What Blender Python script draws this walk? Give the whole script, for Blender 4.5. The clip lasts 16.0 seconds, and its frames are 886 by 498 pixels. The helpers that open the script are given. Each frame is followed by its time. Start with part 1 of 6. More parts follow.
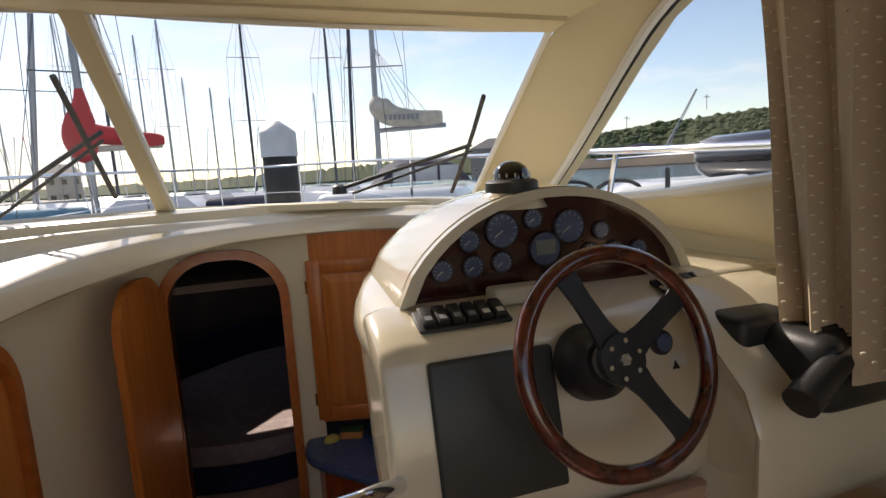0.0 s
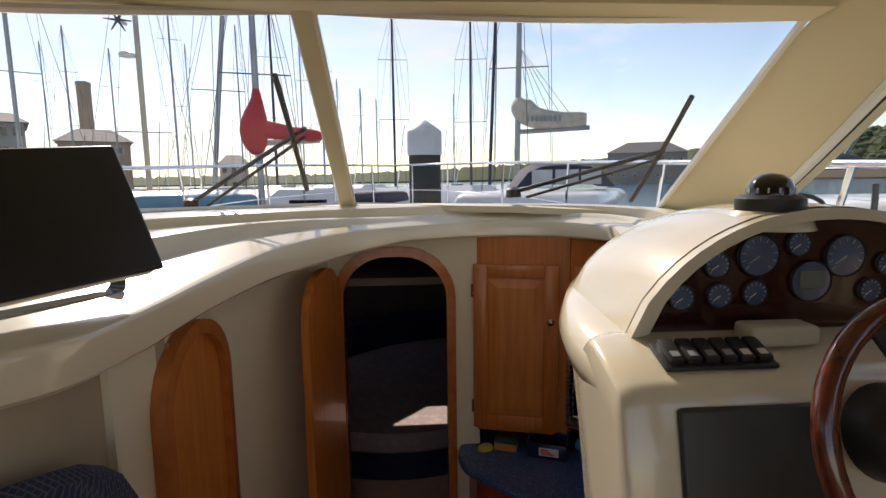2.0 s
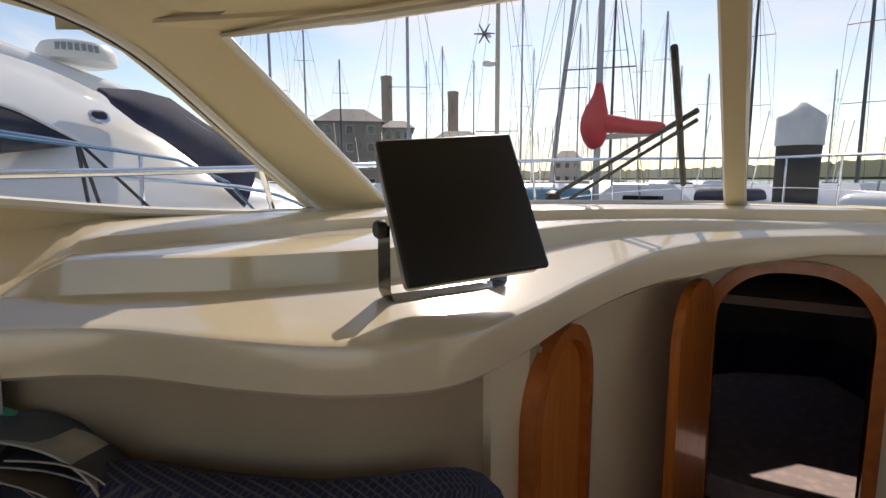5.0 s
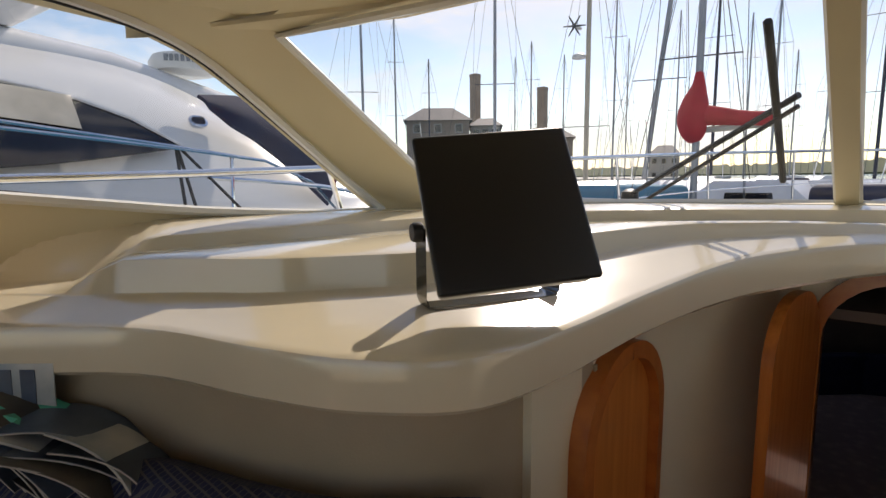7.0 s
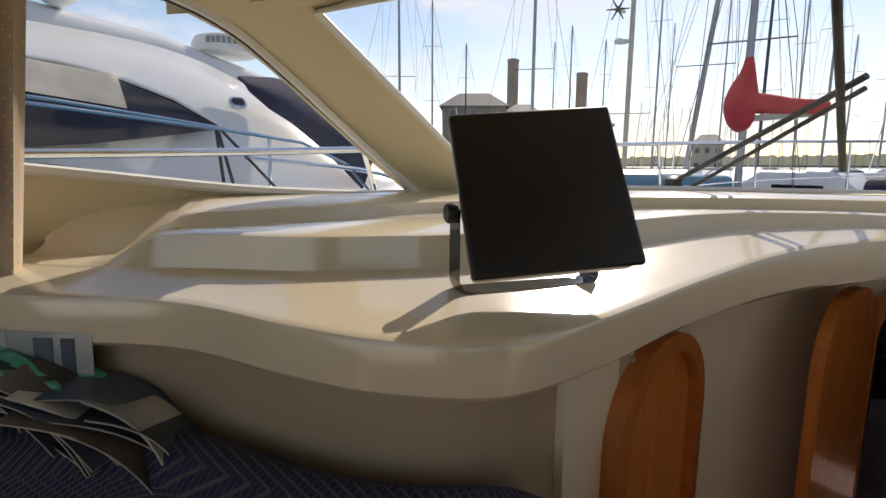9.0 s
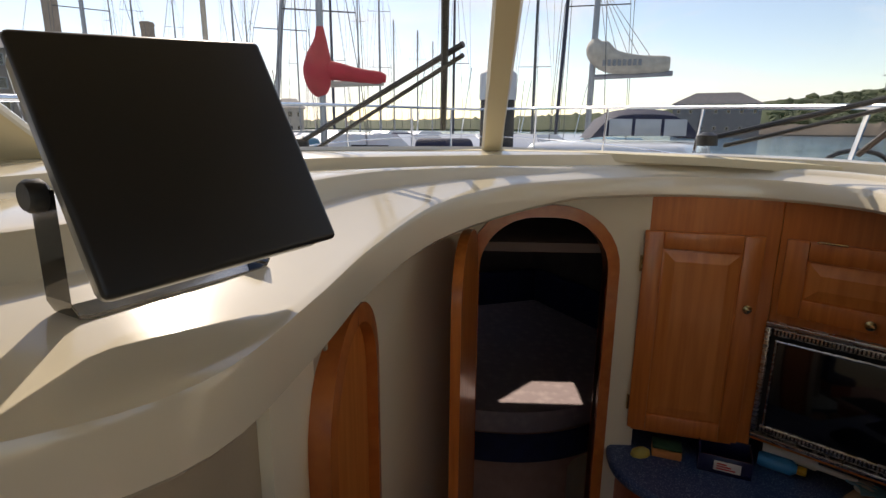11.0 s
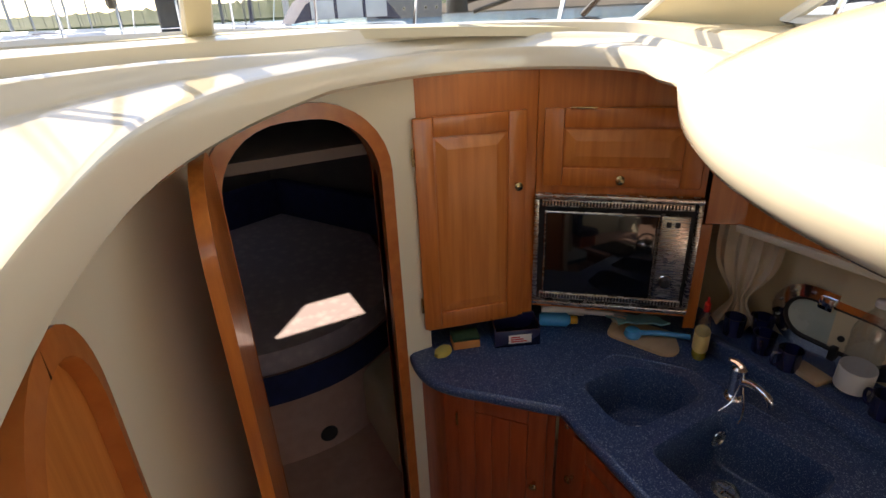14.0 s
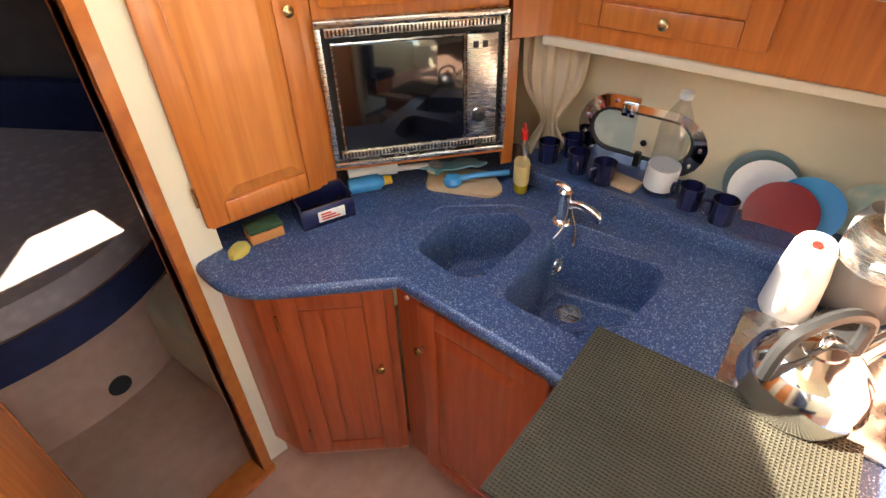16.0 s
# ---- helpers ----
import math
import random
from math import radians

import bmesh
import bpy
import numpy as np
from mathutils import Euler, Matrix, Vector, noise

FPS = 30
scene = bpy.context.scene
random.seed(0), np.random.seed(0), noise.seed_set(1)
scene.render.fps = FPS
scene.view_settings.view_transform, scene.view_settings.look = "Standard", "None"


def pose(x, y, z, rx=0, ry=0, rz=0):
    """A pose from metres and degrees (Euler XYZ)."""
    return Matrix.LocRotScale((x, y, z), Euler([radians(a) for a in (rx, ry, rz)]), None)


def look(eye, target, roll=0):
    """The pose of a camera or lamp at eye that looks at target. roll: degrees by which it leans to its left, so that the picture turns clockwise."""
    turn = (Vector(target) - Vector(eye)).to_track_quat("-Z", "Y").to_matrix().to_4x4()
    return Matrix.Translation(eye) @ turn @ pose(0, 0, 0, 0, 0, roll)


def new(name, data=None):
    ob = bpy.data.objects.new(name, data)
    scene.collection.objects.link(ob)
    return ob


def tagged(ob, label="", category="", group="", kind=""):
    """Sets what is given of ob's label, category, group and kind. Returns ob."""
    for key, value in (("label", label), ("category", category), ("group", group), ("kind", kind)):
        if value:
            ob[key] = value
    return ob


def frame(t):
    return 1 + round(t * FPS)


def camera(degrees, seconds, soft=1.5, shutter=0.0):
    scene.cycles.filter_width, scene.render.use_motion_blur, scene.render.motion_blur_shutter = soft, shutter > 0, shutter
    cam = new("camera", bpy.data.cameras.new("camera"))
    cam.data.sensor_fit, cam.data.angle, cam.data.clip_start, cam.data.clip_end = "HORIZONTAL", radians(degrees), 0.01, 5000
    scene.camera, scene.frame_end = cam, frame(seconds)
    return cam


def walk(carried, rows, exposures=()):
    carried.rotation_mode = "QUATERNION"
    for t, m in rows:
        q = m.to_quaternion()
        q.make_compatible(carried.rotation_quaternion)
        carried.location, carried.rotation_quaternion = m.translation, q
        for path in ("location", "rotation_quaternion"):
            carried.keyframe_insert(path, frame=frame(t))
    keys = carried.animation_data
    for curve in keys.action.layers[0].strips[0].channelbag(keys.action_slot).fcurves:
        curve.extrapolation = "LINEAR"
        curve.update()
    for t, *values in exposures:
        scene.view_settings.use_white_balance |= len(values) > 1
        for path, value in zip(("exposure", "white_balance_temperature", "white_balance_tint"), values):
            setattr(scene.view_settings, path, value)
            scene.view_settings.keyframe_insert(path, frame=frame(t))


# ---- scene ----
cam = camera(80.3, 16.0)
PATH = [
    (0, (0.404, 0.316, 1.397), (0.979, 2.211, 1.117), -3.3),
    (0.5, (0.393, 0.324, 1.4), (0.79, 2.265, 1.128), -3.0),
    (1, (0.36, 0.346, 1.403), (0.686, 2.302, 1.143), -2.0),
    (1.5, (0.304, 0.389, 1.409), (0.569, 2.354, 1.149), -1.8),
    (2, (0.249, 0.436, 1.412), (0.358, 2.416, 1.153), -0.8),
    (2.5, (0.17, 0.466, 1.411), (-0.005, 2.442, 1.154), -0.8),
    (3, (0.094, 0.471, 1.406), (-0.359, 2.402, 1.149), -0.0),
    (3.5, (0.041, 0.476, 1.403), (-0.62, 2.345, 1.141), 1.0),
    (4, (0.029, 0.491, 1.401), (-0.746, 2.315, 1.135), 0.7),
    (4.5, (0.053, 0.543, 1.405), (-0.859, 2.303, 1.137), 0.2),
    (7, (0.098, 0.705, 1.408), (-1.198, 2.204, 1.135), -0.7),
    (7.5, (0.086, 0.695, 1.405), (-1.281, 2.127, 1.117), -0.5),
    (8, (0.072, 0.689, 1.4), (-1.393, 2.013, 1.084), -0.2),
    (8.5, (0.072, 0.701, 1.4), (-1.393, 2.023, 1.075), -0.1),
    (9, (0.08, 0.721, 1.397), (-1.302, 2.13, 1.073), 0.3),
    (9.5, (0.068, 0.754, 1.395), (-1.149, 2.306, 1.066), 0.6),
    (10, (0.024, 0.802, 1.4), (-0.827, 2.578, 1.049), 0.3),
    (10.2, (0.002, 0.815, 1.398), (-0.665, 2.66, 1.04), 0.2),
    (12.5, (-0.164, 0.901, 1.361), (0.339, 2.748, 0.78), 0.6),
    (13, (-0.147, 0.985, 1.356), (0.468, 2.783, 0.732), -1.2),
    (13.5, (-0.135, 1.082, 1.366), (0.57, 2.807, 0.639), -3.0),
    (14, (-0.112, 1.144, 1.351), (0.718, 2.764, 0.523), -2.6),
    (14.5, (-0.077, 1.181, 1.348), (0.81, 2.672, 0.353), -2.2),
    (15, (-0.03, 1.221, 1.32), (0.996, 2.481, 0.153), -1.2),
    (15.5, (0.0, 1.285, 1.253), (1.117, 2.43, 0.053), -1.0),
    (16, (-0.002, 1.347, 1.157), (1.246, 2.315, -0.07), -1.5),
]
walk(cam, [(t, look(eye, target, roll)) for t, eye, target, roll in PATH],
     [(0, .36, 7150, 17), (4.5, .2, 7150, 17), (10, .2, 7150, 17), (12.5, .5, 7150, 16), (13.5, 1.0, 7250, 16), (14.5, 2.05, 7400, 15), (15.2, 3.05, 7500, 13), (16, 3.7, 7500, 11)])

# ---- world, sun ----
SUN_AZ, SUN_EL = radians(-20), radians(37)
world = bpy.data.worlds.new("sky")
scene.world = world
world.use_nodes = True
wn, wl = world.node_tree.nodes, world.node_tree.links
bg = wn["Background"]
sky = wn.new("ShaderNodeTexSky")
sky.sky_type, sky.sun_disc = "NISHITA", False
sky.sun_elevation, sky.sun_rotation = SUN_EL, SUN_AZ
sky.air_density, sky.dust_density = 1.0, 0.25
tc = wn.new("ShaderNodeTexCoord")
mp = wn.new("ShaderNodeMapping")
mp.inputs["Scale"].default_value = (1.0, 1.0, 3.2)
cl = wn.new("ShaderNodeTexNoise")
cl.inputs["Scale"].default_value, cl.inputs["Detail"].default_value, cl.inputs["Roughness"].default_value = 2.6, 9, 0.62
cl.inputs["Distortion"].default_value = 0.5
cr = wn.new("ShaderNodeMapRange")
cr.inputs["From Min"].default_value, cr.inputs["From Max"].default_value = 0.47, 0.72
cmix = wn.new("ShaderNodeMix")
cmix.data_type = "RGBA"
cmix.inputs["B"].default_value = (6.6, 6.8, 7.2, 1)
wl.new(tc.outputs["Generated"], mp.inputs["Vector"])
wl.new(mp.outputs["Vector"], cl.inputs["Vector"])
wl.new(cl.outputs["Fac"], cr.inputs["Value"])
wl.new(cr.outputs["Result"], cmix.inputs["Factor"])
wl.new(sky.outputs["Color"], cmix.inputs["A"])
wl.new(cmix.outputs["Result"], bg.inputs["Color"])
bg.inputs["Strength"].default_value = 0.125
sun = new("sun", bpy.data.lights.new("sun", "SUN"))
sun.data.energy, sun.data.angle, sun.data.color = 3.9, radians(0.53), (1.0, 0.95, 0.86)
sun.matrix_world = look((0, 0, 30), (-math.sin(SUN_AZ) * math.cos(SUN_EL), -math.cos(SUN_AZ) * math.cos(SUN_EL), 30 - math.sin(SUN_EL)))


# ---- materials ----
def mat(name, col, rough=0.5, metal=0.0, col2=None, scale=6.0, bump=0.0, bscale=60.0, coat=0.0, stretch=(1, 1, 1), contrast=(0.3, 0.7), rand=0.0):
    m = bpy.data.materials.new(name)
    m.use_nodes = True
    n, l = m.node_tree.nodes, m.node_tree.links
    b = n["Principled BSDF"]
    b.inputs["Roughness"].default_value, b.inputs["Metallic"].default_value = rough, metal
    b.inputs["Coat Weight"].default_value = coat
    b.inputs["Coat Roughness"].default_value = 0.08
    b.inputs["Base Color"].default_value = (*col, 1)
    t = n.new("ShaderNodeTexCoord")
    p = n.new("ShaderNodeMapping")
    p.inputs["Scale"].default_value = stretch
    l.new(t.outputs["Object"], p.inputs["Vector"])
    if col2:
        a = n.new("ShaderNodeTexNoise")
        a.inputs["Scale"].default_value, a.inputs["Detail"].default_value = scale, 7
        r = n.new("ShaderNodeMapRange")
        r.inputs["From Min"].default_value, r.inputs["From Max"].default_value = contrast
        x = n.new("ShaderNodeMix")
        x.data_type = "RGBA"
        x.inputs["A"].default_value, x.inputs["B"].default_value = (*col, 1), (*col2, 1)
        l.new(p.outputs["Vector"], a.inputs["Vector"])
        l.new(a.outputs["Fac"], r.inputs["Value"])
        l.new(r.outputs["Result"], x.inputs["Factor"])
        l.new(x.outputs["Result"], b.inputs["Base Color"])
        rr = n.new("ShaderNodeMapRange")
        rr.inputs["To Min"].default_value, rr.inputs["To Max"].default_value = max(rough - 0.06, 0.02), min(rough + 0.08, 1)
        l.new(a.outputs["Fac"], rr.inputs["Value"])
        l.new(rr.outputs["Result"], b.inputs["Roughness"])
    if bump:
        a2 = n.new("ShaderNodeTexNoise")
        a2.inputs["Scale"].default_value, a2.inputs["Detail"].default_value = bscale, 4
        u = n.new("ShaderNodeBump")
        u.inputs["Strength"].default_value, u.inputs["Distance"].default_value = bump, 0.004
        l.new(p.outputs["Vector"], a2.inputs["Vector"])
        l.new(a2.outputs["Fac"], u.inputs["Height"])
        l.new(u.outputs["Normal"], b.inputs["Normal"])
    return m


def wood(name, a, b, stretch, rough=0.35, coat=0.3):
    return mat(name, a, rough, 0, b, 9, 0.06, 40, coat, stretch, (0.3, 0.72))


def weave(name, a, b, scale, rough=0.9):
    m = mat(name, a, rough)
    n, l = m.node_tree.nodes, m.node_tree.links
    bs = n["Principled BSDF"]
    t = n.new("ShaderNodeTexCoord")
    v = n.new("ShaderNodeTexVoronoi")
    v.inputs["Scale"].default_value = scale
    v.distance = "MANHATTAN"
    r = n.new("ShaderNodeMapRange")
    r.inputs["From Min"].default_value, r.inputs["From Max"].default_value = 0.15, 0.75
    x = n.new("ShaderNodeMix")
    x.data_type = "RGBA"
    x.inputs["A"].default_value, x.inputs["B"].default_value = (*a, 1), (*b, 1)
    u = n.new("ShaderNodeBump")
    u.inputs["Strength"].default_value, u.inputs["Distance"].default_value = 0.5, 0.003
    l.new(t.outputs["Object"], v.inputs["Vector"])
    l.new(v.outputs["Distance"], r.inputs["Value"])
    l.new(r.outputs["Result"], x.inputs["Factor"])
    l.new(x.outputs["Result"], bs.inputs["Base Color"])
    l.new(v.outputs["Distance"], u.inputs["Height"])
    l.new(u.outputs["Normal"], bs.inputs["Normal"])
    return m


def basket(name, a, b, thread, scale):
    """Upholstery cloth woven in small staggered blocks with pale threads between them."""
    m = mat(name, a, 0.92)
    n, l = m.node_tree.nodes, m.node_tree.links
    t = n.new("ShaderNodeTexCoord")
    p = n.new("ShaderNodeMapping")
    p.inputs["Rotation"].default_value = (radians(48), 0, 0)
    w = n.new("ShaderNodeTexBrick")
    w.inputs["Color1"].default_value, w.inputs["Color2"].default_value = (*a, 1), (*b, 1)
    w.inputs["Mortar"].default_value = (*thread, 1)
    w.inputs["Scale"].default_value, w.inputs["Mortar Size"].default_value = scale, 0.035
    u = n.new("ShaderNodeBump")
    u.inputs["Strength"].default_value, u.inputs["Distance"].default_value = 0.6, 0.003
    l.new(t.outputs["Object"], p.inputs["Vector"])
    l.new(p.outputs["Vector"], w.inputs["Vector"])
    l.new(w.outputs["Color"], n["Principled BSDF"].inputs["Base Color"])
    l.new(w.outputs["Fac"], u.inputs["Height"])
    l.new(u.outputs["Normal"], n["Principled BSDF"].inputs["Normal"])
    return m


def glass(name, tint=(1, 1, 1), gloss=1.0):
    m = bpy.data.materials.new(name)
    m.use_nodes = True
    n, l = m.node_tree.nodes, m.node_tree.links
    n.remove(n["Principled BSDF"])
    tr, gl, mx = n.new("ShaderNodeBsdfTransparent"), n.new("ShaderNodeBsdfGlossy"), n.new("ShaderNodeMixShader")
    tr.inputs["Color"].default_value = (*tint, 1)
    gl.inputs["Roughness"].default_value = 0.02
    mx.inputs["Fac"].default_value = 0.035 * gloss
    l.new(tr.outputs["BSDF"], mx.inputs[1])
    l.new(gl.outputs["BSDF"], mx.inputs[2])
    l.new(mx.outputs["Shader"], n["Material Output"].inputs["Surface"])
    return m


CREAM = mat("cream_gelcoat", (0.78, 0.70, 0.53), 0.16, 0, (0.72, 0.645, 0.485), 3, 0.01, 90, 1.0)
VINYL = mat("cream_vinyl", (0.70, 0.63, 0.47), 0.55, 0, (0.66, 0.59, 0.43), 4, 0.12, 220)
# Cream vinyl toned down: the shade below the shelf sits in this colour
PANELV = mat("shaded_cream_vinyl", (0.44, 0.36, 0.255), 0.55, 0, (0.385, 0.315, 0.22), 4, 0.15, 220)
WALLC = mat("pale_cream_lining", (0.80, 0.72, 0.54), 0.5, 0, (0.76, 0.68, 0.50), 3, 0.05, 150)
LINING = mat("cream_lining", (0.68, 0.60, 0.40), 0.6, 0, (0.64, 0.56, 0.37), 3, 0.05, 150)
WHITE = mat("white_gelcoat", (0.78, 0.77, 0.72), 0.22, 0, (0.74, 0.73, 0.68), 3, 0.02, 80, 0.4)
WOODV = wood("cherry_upright", (0.62, 0.20, 0.040), (0.46, 0.125, 0.022), (7, 7, 0.5))
WOODP = wood("cherry_panel", (0.68, 0.245, 0.055), (0.54, 0.165, 0.032), (6, 6, 0.4))
WOODR = wood("red_cherry", (0.45, 0.098, 0.033), (0.34, 0.064, 0.021), (7, 7, 0.5), 0.3)
WOODE = wood("cherry_edge", (0.52, 0.165, 0.036), (0.40, 0.105, 0.022), (3, 3, 3))
ROSE = wood("dark_rosewood", (0.055, 0.010, 0.008), (0.022, 0.005, 0.004), (1, 8, 3), 0.2, 0.6)
RIM = wood("lacquered_rim", (0.15, 0.026, 0.010), (0.035, 0.007, 0.005), (4, 4, 4), 0.12, 1.0)
BLACK = mat("black_plastic", (0.016, 0.016, 0.017), 0.42, 0, (0.024, 0.024, 0.025), 12, 0.08, 300)
SCREEN = mat("screen_cover", (0.010, 0.010, 0.011), 0.38, 0, (0.014, 0.014, 0.015), 3, 0.04, 300)
PANELG = mat("grey_panel", (0.035, 0.037, 0.034), 0.4, 0, (0.045, 0.047, 0.043), 4, 0.05, 300)
CHROME = mat("chrome", (0.82, 0.83, 0.85), 0.09, 1.0, (0.72, 0.73, 0.76), 20)
STEEL = mat("brushed_steel", (0.62, 0.61, 0.58), 0.26, 1.0, (0.52, 0.51, 0.49), 30, 0, 60, 0, (1, 1, 10))
BRASS = mat("brass", (0.62, 0.50, 0.28), 0.25, 1.0, (0.5, 0.4, 0.2), 20)
DARKMET = mat("dark_metal", (0.05, 0.05, 0.052), 0.35, 0.9)
BLUETOP = mat("speckled_blue_worktop", (0.022, 0.055, 0.15), 0.3, 0, (0.28, 0.35, 0.45), 300, 0.0, 60, 0.1, (1, 1, 1), (0.54, 0.68))
BLUEFAB = basket("blue_weave", (0.020, 0.026, 0.075), (0.013, 0.017, 0.055), (0.085, 0.085, 0.095), 42)
MATT = weave("quilted_beige", (0.54, 0.43, 0.41), (0.43, 0.335, 0.325), 17)
NAVY = mat("navy_fabric", (0.012, 0.016, 0.06), 0.85, 0, (0.02, 0.026, 0.085), 20, 0.2, 300)
CARPET = mat("pink_beige_carpet", (0.56, 0.35, 0.27), 0.95, 0, (0.49, 0.30, 0.225), 18, 0.6, 500)
CURT = mat("beige_curtain", (0.58, 0.47, 0.34), 0.85, 0, (0.52, 0.41, 0.29), 8, 0.2, 400)
# Dial faces carry the reflected sky's blue in their base colour
GAUGE = mat("sky_tinted_gauge_face", (0.075, 0.105, 0.19), 0.2, 0, (0.10, 0.145, 0.25), 30, 0, 60, 0.8)
PALEPL = mat("pale_plastic", (0.66, 0.62, 0.50), 0.4, 0, (0.62, 0.58, 0.46), 6, 0.03, 200)
LCD = mat("lcd", (0.16, 0.19, 0.17), 0.2, 0, (0.2, 0.23, 0.21), 10)
PAPER = mat("paper", (0.78, 0.76, 0.70), 0.6, 0, (0.66, 0.66, 0.62), 10, 0.05, 60)
INK = mat("print_grey", (0.24, 0.26, 0.28), 0.6)
MATGREY = mat("slip_mat", (0.060, 0.052, 0.034), 0.8, 0, (0.045, 0.04, 0.026), 8, 0.2, 200)
GREENP = mat("green_plastic_bag", (0.05, 0.42, 0.30), 0.35, 0, (0.10, 0.50, 0.38), 14, 0.2, 60)
RED = mat("red_plastic", (0.60, 0.02, 0.015), 0.35, 0, (0.5, 0.015, 0.012), 8)
DARKRED = mat("dark_red_plate", (0.22, 0.012, 0.02), 0.3, 0, (0.18, 0.01, 0.016), 8)
CYAN = mat("cyan_plastic", (0.03, 0.25, 0.55), 0.35, 0, (0.04, 0.3, 0.6), 8)
LTBLUE = mat("light_blue_cloth", (0.25, 0.55, 0.65), 0.7, 0, (0.15, 0.42, 0.55), 14, 0.2, 100)
WPLAST = mat("white_plastic", (0.72, 0.72, 0.69), 0.35, 0, (0.68, 0.68, 0.65), 8)
YELLOW = mat("yellow_liquid", (0.62, 0.48, 0.02), 0.2, 0, (0.55, 0.42, 0.02), 8)
BOARD = mat("chopping_board", (0.55, 0.40, 0.25), 0.5, 0, (0.48, 0.34, 0.2), 6, 0.05, 80, 0, (1, 6, 1))
ORANGE = mat("orange_pad", (0.62, 0.26, 0.08), 0.8, 0, (0.5, 0.2, 0.06), 20, 0.3, 200)
GREYPL = mat("grey_plastic", (0.17, 0.17, 0.165), 0.3, 0, (0.2, 0.2, 0.195), 8, 0, 60, 0.3)
NAVYMUG = mat("navy_glaze", (0.010, 0.012, 0.05), 0.2, 0, (0.014, 0.016, 0.06), 8, 0, 60, 0.6)
GLASS = glass("window_glass", (0.97, 0.98, 0.98))
BOTTLE = glass("clear_bottle", (0.86, 0.88, 0.89), 4.0)
OVENGL = mat("oven_glass", (0.004, 0.004, 0.005), 0.05, 0, None, 4, 0, 60, 0.8)
RUBBER = mat("black_rubber", (0.012, 0.012, 0.012), 0.6, 0, (0.018, 0.018, 0.018), 30)
WATER = mat("sea_water", (0.02, 0.09, 0.17), 0.12, 0, (0.03, 0.13, 0.22), 0.15, 0.9, 2.2)
HULL = mat("boat_white", (0.74, 0.75, 0.76), 0.25, 0, (0.68, 0.69, 0.71), 0.8, 0, 60, 0.4)
TINT = mat("tinted_window", (0.006, 0.008, 0.014), 0.06, 0, (0.012, 0.014, 0.022), 1, 0, 60, 0.5)
ALU = mat("mast_alloy", (0.36, 0.37, 0.39), 0.4, 0.6, (0.28, 0.29, 0.31), 2)
DARKSPAR = mat("dark_spar", (0.03, 0.035, 0.06), 0.5, 0, (0.04, 0.045, 0.07), 2)
WIRE = mat("rigging_wire", (0.10, 0.11, 0.12), 0.5, 0.4)
REDCOV = mat("red_sail_cover", (0.62, 0.05, 0.06), 0.8, 0, (0.48, 0.035, 0.045), 4, 0.4, 12)
SAIL = mat("stowed_sail", (0.58, 0.54, 0.46), 0.8, 0, (0.42, 0.39, 0.33), 5, 0.8, 9)
HOOD = mat("navy_canvas", (0.015, 0.02, 0.05), 0.8, 0, (0.025, 0.03, 0.065), 4, 0.3, 40)
PILEB = mat("pile_black", (0.02, 0.02, 0.022), 0.7, 0, (0.05, 0.048, 0.045), 3, 0.3, 20)
PILEW = mat("pile_cap_white", (0.72, 0.72, 0.72), 0.6, 0, (0.55, 0.55, 0.55), 3)
FOREST = mat("woodland", (0.035, 0.06, 0.022), 0.9, 0, (0.075, 0.095, 0.035), 0.06, 0.8, 0.4)
# Brick paled and greyed: distance haze is mixed into its base colour
BRICK = mat("hazed_brick", (0.36, 0.29, 0.23), 0.85, 0, (0.29, 0.23, 0.18), 0.6, 0.1, 6)
ROOFT = mat("roof_slate", (0.19, 0.18, 0.175), 0.8, 0, (0.24, 0.22, 0.21), 0.8)
RENDERW = mat("pale_render", (0.5, 0.46, 0.40), 0.85, 0, (0.44, 0.41, 0.36), 0.6)
CRANE = mat("crane_grey", (0.30, 0.32, 0.34), 0.6)


# ---- mesh helpers ----
def V(*a):
    return Vector(a)


def part(name, bm, material, parent=None, label="", smooth=True, angle=40):
    me = bpy.data.meshes.new(name)
    bmesh.ops.recalc_face_normals(bm, faces=bm.faces)
    if smooth:
        for f in bm.faces:
            f.smooth = True
        lim = radians(angle)
        for e in bm.edges:
            if len(e.link_faces) != 2 or e.calc_face_angle(9) > lim:
                e.smooth = False
    bm.to_mesh(me)
    bm.free()
    me.materials.append(material)
    ob = new(name, me)
    if parent:
        ob.parent = parent
    if label:
        ob["label"] = label
    return ob


def thing(name, label, category, group="", at=None):
    ob = new(name)
    ob.empty_display_size = 0.05
    if at is not None:
        ob.matrix_world = at
    return tagged(ob, label, category, group)


def single(name, bm, material, label, category, group="", kind="", smooth=True):
    return tagged(part(name, bm, material, None, "", smooth), label, category, group, kind)


def put(bm, geom, m, bev=0.0, seg=2):
    vs = [g for g in geom if isinstance(g, bmesh.types.BMVert)]
    if bev:
        es = list({e for v in vs for e in v.link_edges})
        r = bmesh.ops.bevel(bm, geom=es, offset=bev, segments=seg, affect="EDGES", profile=0.5, clamp_overlap=True)
        vs = list({v for v in vs if v.is_valid} | set(r["verts"]))
    if m is not None:
        bmesh.ops.transform(bm, matrix=m, verts=vs)
    return bm


def box(a, b, bev=0.0, m=None, bm=None, seg=2):
    bm = bm or bmesh.new()
    g = bmesh.ops.create_cube(bm, size=1)["verts"]
    a, b = Vector(a), Vector(b)
    c, s = (a + b) / 2, b - a
    bmesh.ops.transform(bm, matrix=Matrix.Translation(c) @ Matrix.Diagonal((*s, 1)), verts=g)
    return put(bm, g, m, bev, seg)


